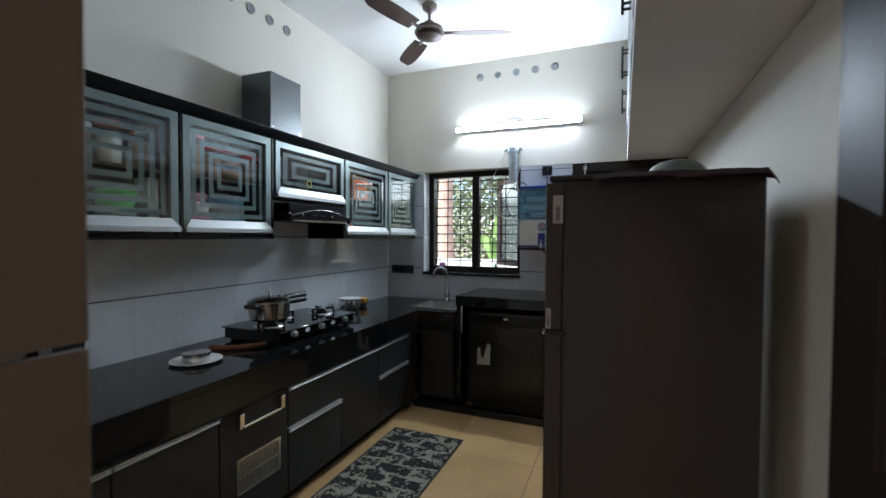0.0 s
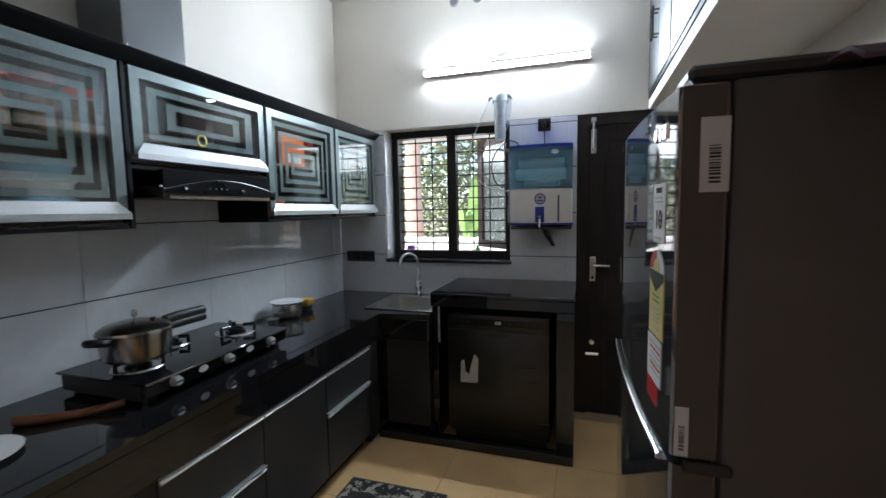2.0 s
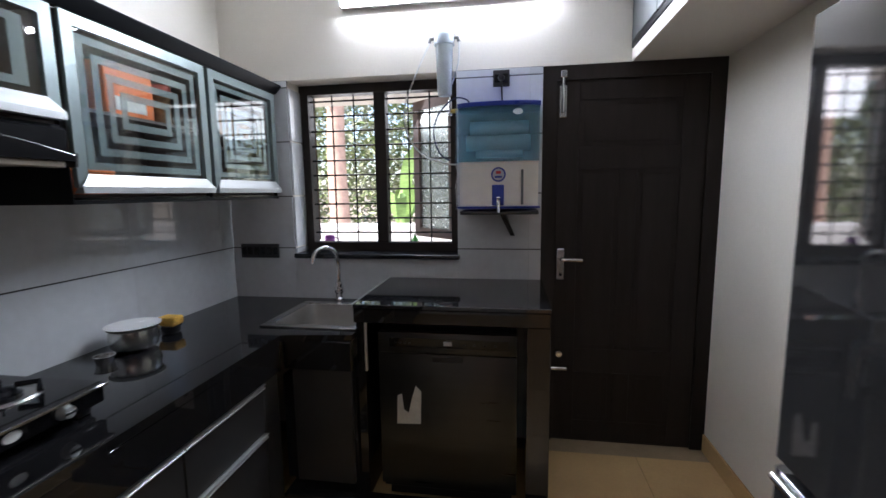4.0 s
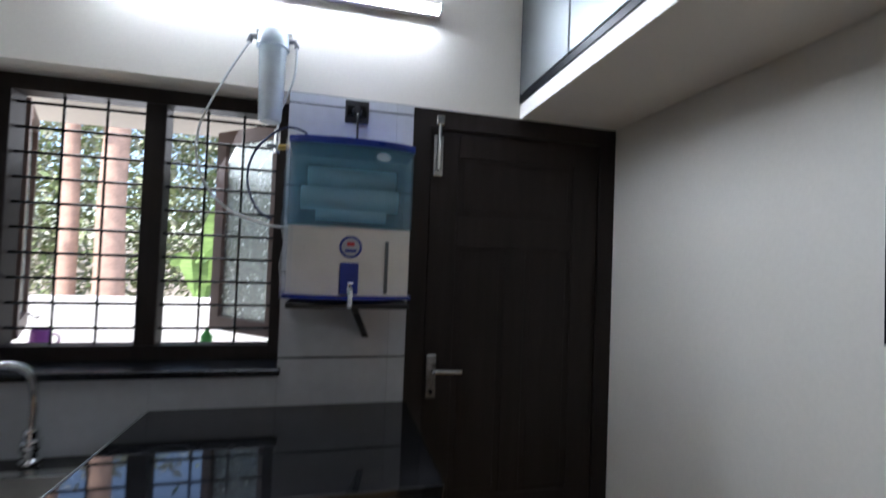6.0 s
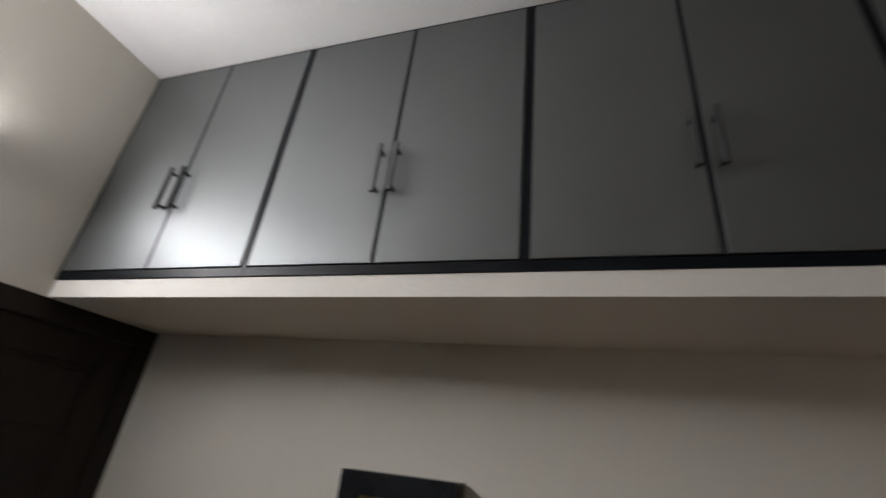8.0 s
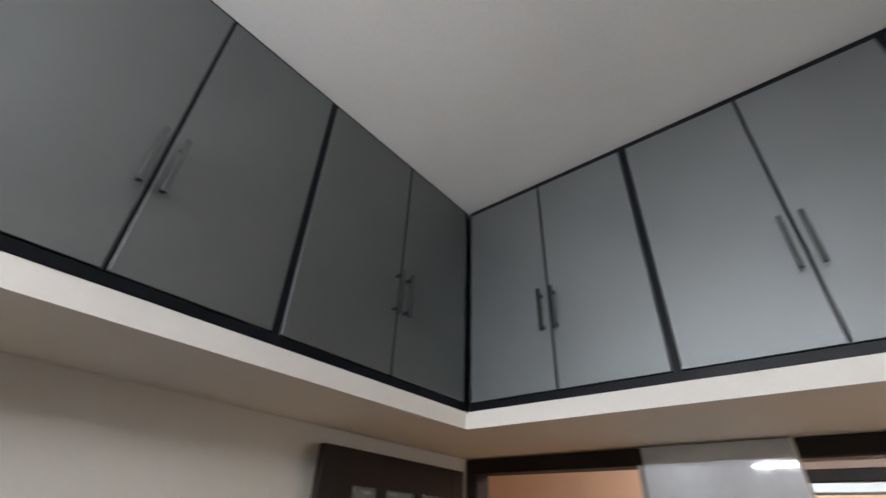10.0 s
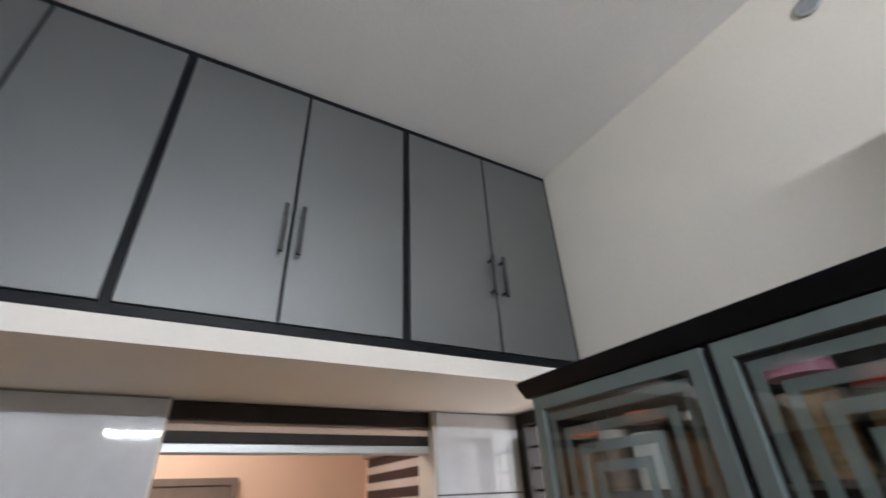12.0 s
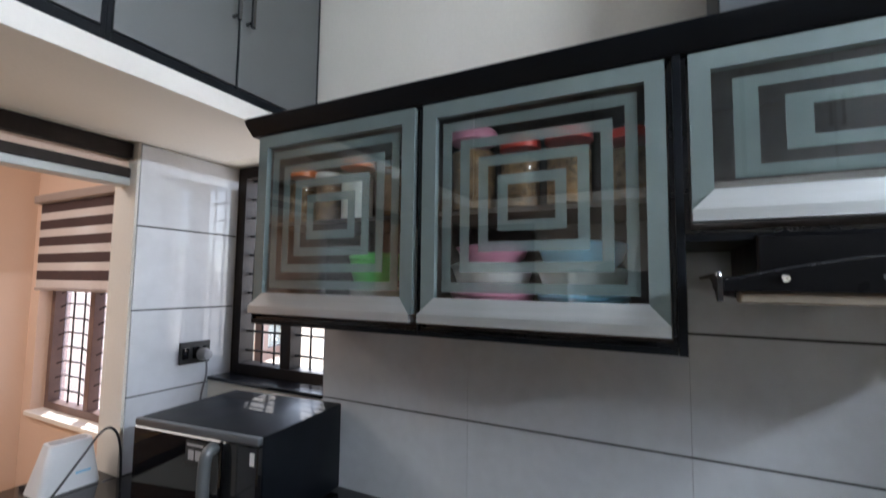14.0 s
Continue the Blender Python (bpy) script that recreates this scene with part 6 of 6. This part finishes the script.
hall_window()
BLIND_DARK = mat("dark_blind_fabric", (0.06, 0.035, 0.035), 0.9, var=0.15, scale=30, bump=0.1)
BLIND_SHEER = mat("sheer_blind_fabric", (0.66, 0.60, 0.57), 0.9, var=0.05, scale=30, alpha=0.75)
bl = thing("zebra_blind", HX0 + 0.03, -5.6, 1.5, "striped brown and sheer zebra blind, half drawn", "blind")
part("head_box", box(HX0 + 0.004, HX0 + 0.075, -6.17, -5.05, 2.10, 2.16, 0.008), FAN, bl, "brown head box")
for k in range(5):
    zt = 2.098 - k * 0.122
    part("dark_band", box(HX0 + 0.030, HX0 + 0.033, -6.15, -5.07, zt - 0.066, zt), BLIND_DARK, bl, "dark opaque band")
    part("sheer_band", box(HX0 + 0.0305, HX0 + 0.0325, -6.15, -5.07, zt - 0.1215, zt - 0.0665), BLIND_SHEER, bl, "sheer pale band")
part("bottom_bar", box(HX0 + 0.024, HX0 + 0.04, -6.15, -5.07, 1.468, 1.487, 0.003), FAN, bl)
DOOR_GREY = mat("grey_brown_door", (0.15, 0.12, 0.105), 0.5, var=0.15, scale=4, stretch=(4, 4, 0.6))
for x0, nm, m, lab in ((0.82, "door_3", DOOR_GREY, "closed plain grey-brown hall door"), (3.98, "door_4", WOOD_BROWN, "closed brown wooden hall door")):
    dd = thing(nm, x0 + 0.45, HY0 + 0.02, 0, lab, "door", kind="structure")
    part("frame", frame_boxes(x0, x0 + 0.92, 0, 1.985 + (0.08 if x0 > 3 else 0), HY0 + 0.002, HY0 + 0.04, 0.05, bottom=False), m, dd)
    part("leaf", box(x0 + 0.052, x0 + 0.868, HY0 + 0.002, HY0 + 0.03, 0.01, 1.93 + (0.08 if x0 > 3 else 0), 0.002), m, dd)
    part("door_handle", tube(arc([(x0 + 0.11, HY0 + 0.03, 1.6 if x0 < 3 else 1.0), (x0 + 0.11, HY0 + 0.07, 1.6 if x0 < 3 else 1.0), (x0 + 0.2, HY0 + 0.07, 1.6 if x0 < 3 else 1.0)], 4), 0.01), BLACK_PLASTIC, dd)
LAMP_ON = mat("wall_lamp_glow", (1.0, 0.95, 0.85), 0.4, emit=6.0, var=0.0, bump=0)
sc = thing("wall_lamp", 0.39, HY0 + 0.05, 1.62, "small square wall lamp, lit, on a peach wall", "wall lamp")
part("housing", box(0.345, 0.435, HY0 + 0.002, HY0 + 0.08, 1.63, 1.73, 0.004), GREY_METAL, sc)
part("glow", box(0.362, 0.418, HY0 + 0.0805, HY0 + 0.083, 1.66, 1.70), LAMP_ON, sc, "lit opening")

# ---- outside the window ----
GROUND = mat("garden_soil", (0.30, 0.25, 0.19), 0.95, var=0.4, scale=1.5, grain=30, bump=0.4)
WHITEWASH = mat("whitewashed_wall", (0.80, 0.79, 0.76), 0.8, var=0.08, scale=2, grain=40, bump=0.2)
TRUNK = mat("orange_brown_bark", (0.56, 0.37, 0.28), 0.85, var=0.25, scale=6, grain=40, bump=0.5)
CROWN = mat("crown_leaf", (0.06, 0.11, 0.03), 0.6, var=0.4, scale=3, bump=0)
gr = bmesh.new()
for q in ((-900, -900), (900, -900), (900, 900), (-900, 900)):
    gr.verts.new((q[0], q[1], -0.14))
gr.faces.new(gr.verts)
struct("ground", gr, GROUND, "brown garden soil ground", "ground")
struct("garden_wall", box(-6, 8, 2.3, 2.5, -0.2, 1.10, 0.01), WHITEWASH, "low whitewashed garden wall", "wall")
struct("window_sunshade", box(-0.1, 1.9, 0.241, 1.02, 2.15, 2.23, 0.004), WHITEWASH, "white concrete sunshade over the window", "sunshade")
for x, y, r, lean in ((-1.45, 5.2, 0.20, 0.1), (-2.1, 5.6, 0.135, -0.1), (0.9, 8.5, 0.12, 0.2), (2.6, 7.5, 0.10, 0.1)):
    t = thing("tree", x, y, -0.14, "tall tree with bare orange-brown trunk and green crown", "tree", "trees behind the garden wall")
    pts = [(x + lean * k / 6 + 0.05 * noise.noise((k, x, 0)), y + 0.05 * noise.noise((k, y, 4)), -0.2 + 1.1 * k) for k in range(7)]
    part("trunk", tube(arc(pts, 3), r, seg=14, r_end=r * 0.5), TRUNK, t)
    crown = bmesh.new()
    random.seed(int(x * 100) + 7)
    top = Vector(pts[-1])
    for k in range(900):
        c = top + Vector((random.gauss(0, 0.9), random.gauss(0, 0.9), random.gauss(-0.2, 0.7)))
        a = Vector((random.uniform(-1, 1), random.uniform(-1, 1), random.uniform(-1, 1))).normalized()
        b = a.orthogonal().normalized()
        s = random.uniform(0.06, 0.13)
        vs = [crown.verts.new(c + p) for p in (a * s, b * s * 0.4, -a * s, -b * s * 0.4)]
        crown.faces.new(vs)
    for k in range(5):
        tip = top + Vector((random.uniform(-1, 1), random.uniform(-1, 1), random.uniform(0.0, 0.7)))
        tube([tuple(top - Vector((0, 0, 0.8))), tuple((top + tip) / 2 - Vector((0, 0, 0.2))), tuple(tip)], 0.035, bm=crown, seg=6, r_end=0.012)
    part("crown", crown, CROWN, t, "small green leaves", smooth=False)

# Leaf colours are lifted to paint in garden haze, the far layer most.
LEAF = []
for nm, c in (("leaf_dark", (0.13, 0.18, 0.07)), ("leaf_mid", (0.22, 0.27, 0.12)), ("leaf_light", (0.36, 0.40, 0.22)), ("leaf_far_hazed", (0.42, 0.43, 0.32))):
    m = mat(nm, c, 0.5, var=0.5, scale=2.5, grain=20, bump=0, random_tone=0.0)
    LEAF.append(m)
random.seed(21)
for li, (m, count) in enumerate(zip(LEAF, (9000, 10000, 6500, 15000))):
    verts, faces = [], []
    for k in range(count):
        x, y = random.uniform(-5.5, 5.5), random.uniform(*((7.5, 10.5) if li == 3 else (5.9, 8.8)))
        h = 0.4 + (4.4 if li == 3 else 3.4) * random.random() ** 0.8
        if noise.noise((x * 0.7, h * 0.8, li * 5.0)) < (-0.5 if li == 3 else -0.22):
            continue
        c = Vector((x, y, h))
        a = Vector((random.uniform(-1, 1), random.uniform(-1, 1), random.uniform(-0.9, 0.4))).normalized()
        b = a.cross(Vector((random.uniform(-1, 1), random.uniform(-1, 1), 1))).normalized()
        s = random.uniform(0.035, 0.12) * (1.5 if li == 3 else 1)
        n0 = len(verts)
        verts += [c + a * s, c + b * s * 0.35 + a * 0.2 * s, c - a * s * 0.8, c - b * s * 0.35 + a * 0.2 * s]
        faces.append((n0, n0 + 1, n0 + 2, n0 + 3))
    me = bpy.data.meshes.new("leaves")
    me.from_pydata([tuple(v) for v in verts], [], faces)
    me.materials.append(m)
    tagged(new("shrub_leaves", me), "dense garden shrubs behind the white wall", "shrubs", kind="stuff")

BANANA = mat("banana_leaf", (0.26, 0.40, 0.12), 0.4, var=0.3, scale=8, grain=60, bump=0.2, stretch=(1, 1, 6))
bn = thing("banana_plant", 0.22, 3.4, -0.14, "banana plant with broad bright green leaves", "plant")
part("stem", tube(arc([(0.22, 3.4, -0.14), (0.23, 3.4, 0.5), (0.21, 3.42, 1.1)], 5), 0.07, seg=12, r_end=0.045), BANANA, bn)
for tip, wdt in (((0.42, 3.25, 2.05), 0.085), ((0.50, 3.3, 1.50), 0.10), ((-0.12, 3.5, 1.40), 0.08), ((0.47, 3.6, 1.25), 0.09), ((0.27, 3.1, 1.45), 0.08)):
    base, tp = Vector((0.21, 3.42, 1.0)), Vector(tip)
    mid = (base + tp) / 2 + Vector((0, 0, 0.22))
    pts = arc([base, mid, tp], 8)
    lf = bmesh.new()
    prev = None
    for k, p in enumerate(pts):
        d = (pts[min(k + 1, len(pts) - 1)] - pts[max(k - 1, 0)]).normalized()
        sd = d.cross(Vector((0, 1, 0.2))).normalized()
        w = wdt * math.sin(math.pi * min(1, (k + 0.6) / (len(pts) + 0.2))) ** 0.6
        row = [lf.verts.new(p - sd * w + Vector((0, 0, -0.04))), lf.verts.new(p), lf.verts.new(p + sd * w + Vector((0, 0, -0.04)))]
        if prev:
            lf.faces.new((prev[0], prev[1], row[1], row[0]))
            lf.faces.new((prev[1], prev[2], row[2], row[1]))
        prev = row
    part("leaf", lf, BANANA, bn)
struct("window_sill_outer", box(0.40, 1.41, 0.2405, 0.50, 1.020, 1.075, 0.004), LOFT_WHITE, "white outer window ledge", "ledge")
bt = thing("plastic_bottle", 1.06, 0.42, 1.075, "small green plastic bottle on the white outer ledge", "bottle")
part("bottle", lathe([(0.0, 0.0), (0.022, 0.0), (0.024, 0.056), (0.010, 0.076), (0.009, 0.086), (0.0, 0.086)], 1.06, 0.42, 1.075, seg=18), GREEN, bt)
part("cap", lathe([(0.011, 0.0865), (0.011, 0.097), (0.0, 0.098)], 1.06, 0.42, 1.075, seg=12), WHITE_PLASTIC, bt)


PURPLE = mat("purple_plastic", (0.34, 0.10, 0.42), 0.35, var=0.08)
mug = thing("plastic_mug", 0.46, 0.40, 1.075, "purple plastic mug on the white outer ledge", "mug")
part("cup", lathe([(0.0, 0.0), (0.040, 0.0), (0.032, 0.088), (0.029, 0.088), (0.036, 0.005), (0.0, 0.005)], 0.46, 0.40, 1.075, seg=24), PURPLE, mug)
part("ear", tube(arc([(0.493, 0.40, 1.148), (0.520, 0.40, 1.138), (0.520, 0.40, 1.108), (0.498, 0.40, 1.096)], 5), 0.005, seg=8), PURPLE, mug)
peg = thing("wall_peg", W - 0.03, -0.745, 0.455, "small dark grey plastic peg on the cream wall", "wall peg")
part("plate", lathe([(0.0, -0.006), (0.016, -0.006), (0.018, 0.0)], W - 0.0005, -0.745, 0.478, axis="x", seg=20), GREY_CABLE, peg)
part("pin", tube(arc([(W - 0.006, -0.745, 0.480), (W - 0.026, -0.745, 0.478), (W - 0.036, -0.745, 0.492)], 5), 0.007, seg=10), GREY_CABLE, peg)


# ---- tiles ----
def tile_wall_x(parent, xf, out, y0, y1, rows, start, step, material):
    """Tiles on a wall of constant x; out is the direction in which they face."""
    for z0, z1 in zip(rows, rows[1:]):
        for a, b in runs(y0, y1, start, step):
            xs = sorted((xf, xf + out * 0.010))
            tile(parent, xs[0], xs[1], a + 0.0003, b - 0.0003, z0 + GAP, z1 - GAP, material)


def tile_wall_y(parent, yf, out, x0, x1, rows, start, step, material):
    for z0, z1 in zip(rows, rows[1:]):
        for a, b in runs(x0, x1, start, step):
            ys = sorted((yf, yf + out * 0.010))
            tile(parent, a + 0.0003, b - 0.0003, ys[0], ys[1], z0 + GAP, z1 - GAP, material)


tile_wall_x(wall_stove, 0.0, 1, SW[1], -0.0105, ROWS, -0.745, 0.6185, WALL_TILE)
tile_wall_y(wall_window, 0.0, -1, 0.0, WIN[0], ROWS, 0.6, 1.2, WALL_TILE)
tile_wall_y(wall_window, 0.0, -1, WIN[1], 1.866, ROWS, 3.0, 1.2, WALL_TILE)
tile_wall_y(wall_window, 0.0, -1, WIN[0], WIN[1], [ROWS[0], WIN[2] - 0.024], 1.0, 1.2, WALL_TILE)
for z0, z1 in ((WIN[2], 1.127), (1.127, 1.437), (1.437, 1.755), (1.755, 2.06)):
    tile(wall_window, WIN[0] + 0.0005, WIN[0] + 0.008, 0.0, 0.138, z0 + GAP + 0.004, z1 - GAP, WALL_TILE)
tile_wall_y(wall_back, BACK, 1, -0.108, 0.335, [COUNTER, 1.107, 1.437, 1.768, SLAB - 0.004], 3.0, 1.2, WHITE_TILE)
tile_wall_y(wall_back, BACK, 1, 1.372, 1.872, [0.0, 0.44, 0.77, 1.107, 1.437, 1.768, SLAB - 0.004], 3.0, 1.2, WHITE_TILE)
tile_wall_x(wall_back, 1.876, 1, BACK - 0.15, BACK + 0.045, [0.0, 0.69, 1.355, 2.03], 9, 1.2, TAN_TILE)
for i in range(-1, 5):
    for j in range(-14, 1):
        x0, y0 = 1.192 + 0.596 * (i - 2), -0.713 + 0.605 * j
        a, b, c, d = max(x0, -0.02), min(x0 + 0.596, W), max(y0, -8.9), min(y0 + 0.605, 0.0)
        if b - a > 0.05 and d - c > 0.05:
            tile(floor, a + 0.0015, b - 0.0015, c + 0.0015, d - 0.0015, -0.006, 0.0, FLOOR_TILE, 0.001)
grout = bmesh.new()
box(0.0, 0.006, SW[1], 0.0, COUNTER, SLAB, 0, grout)
box(0.006, WIN[0], -0.006, 0.0, COUNTER, SLAB, 0, grout)
box(WIN[1], 1.866, -0.006, 0.0, COUNTER, SLAB, 0, grout)
box(-0.108, 0.334, BACK, BACK + 0.006, COUNTER, SLAB - 0.004, 0, grout)
box(1.373, 1.871, BACK, BACK + 0.006, 0, SLAB - 0.004, 0, grout)
struct("tile_joints", grout, GROUT, "dark recessed joints between wall tiles", "trim")
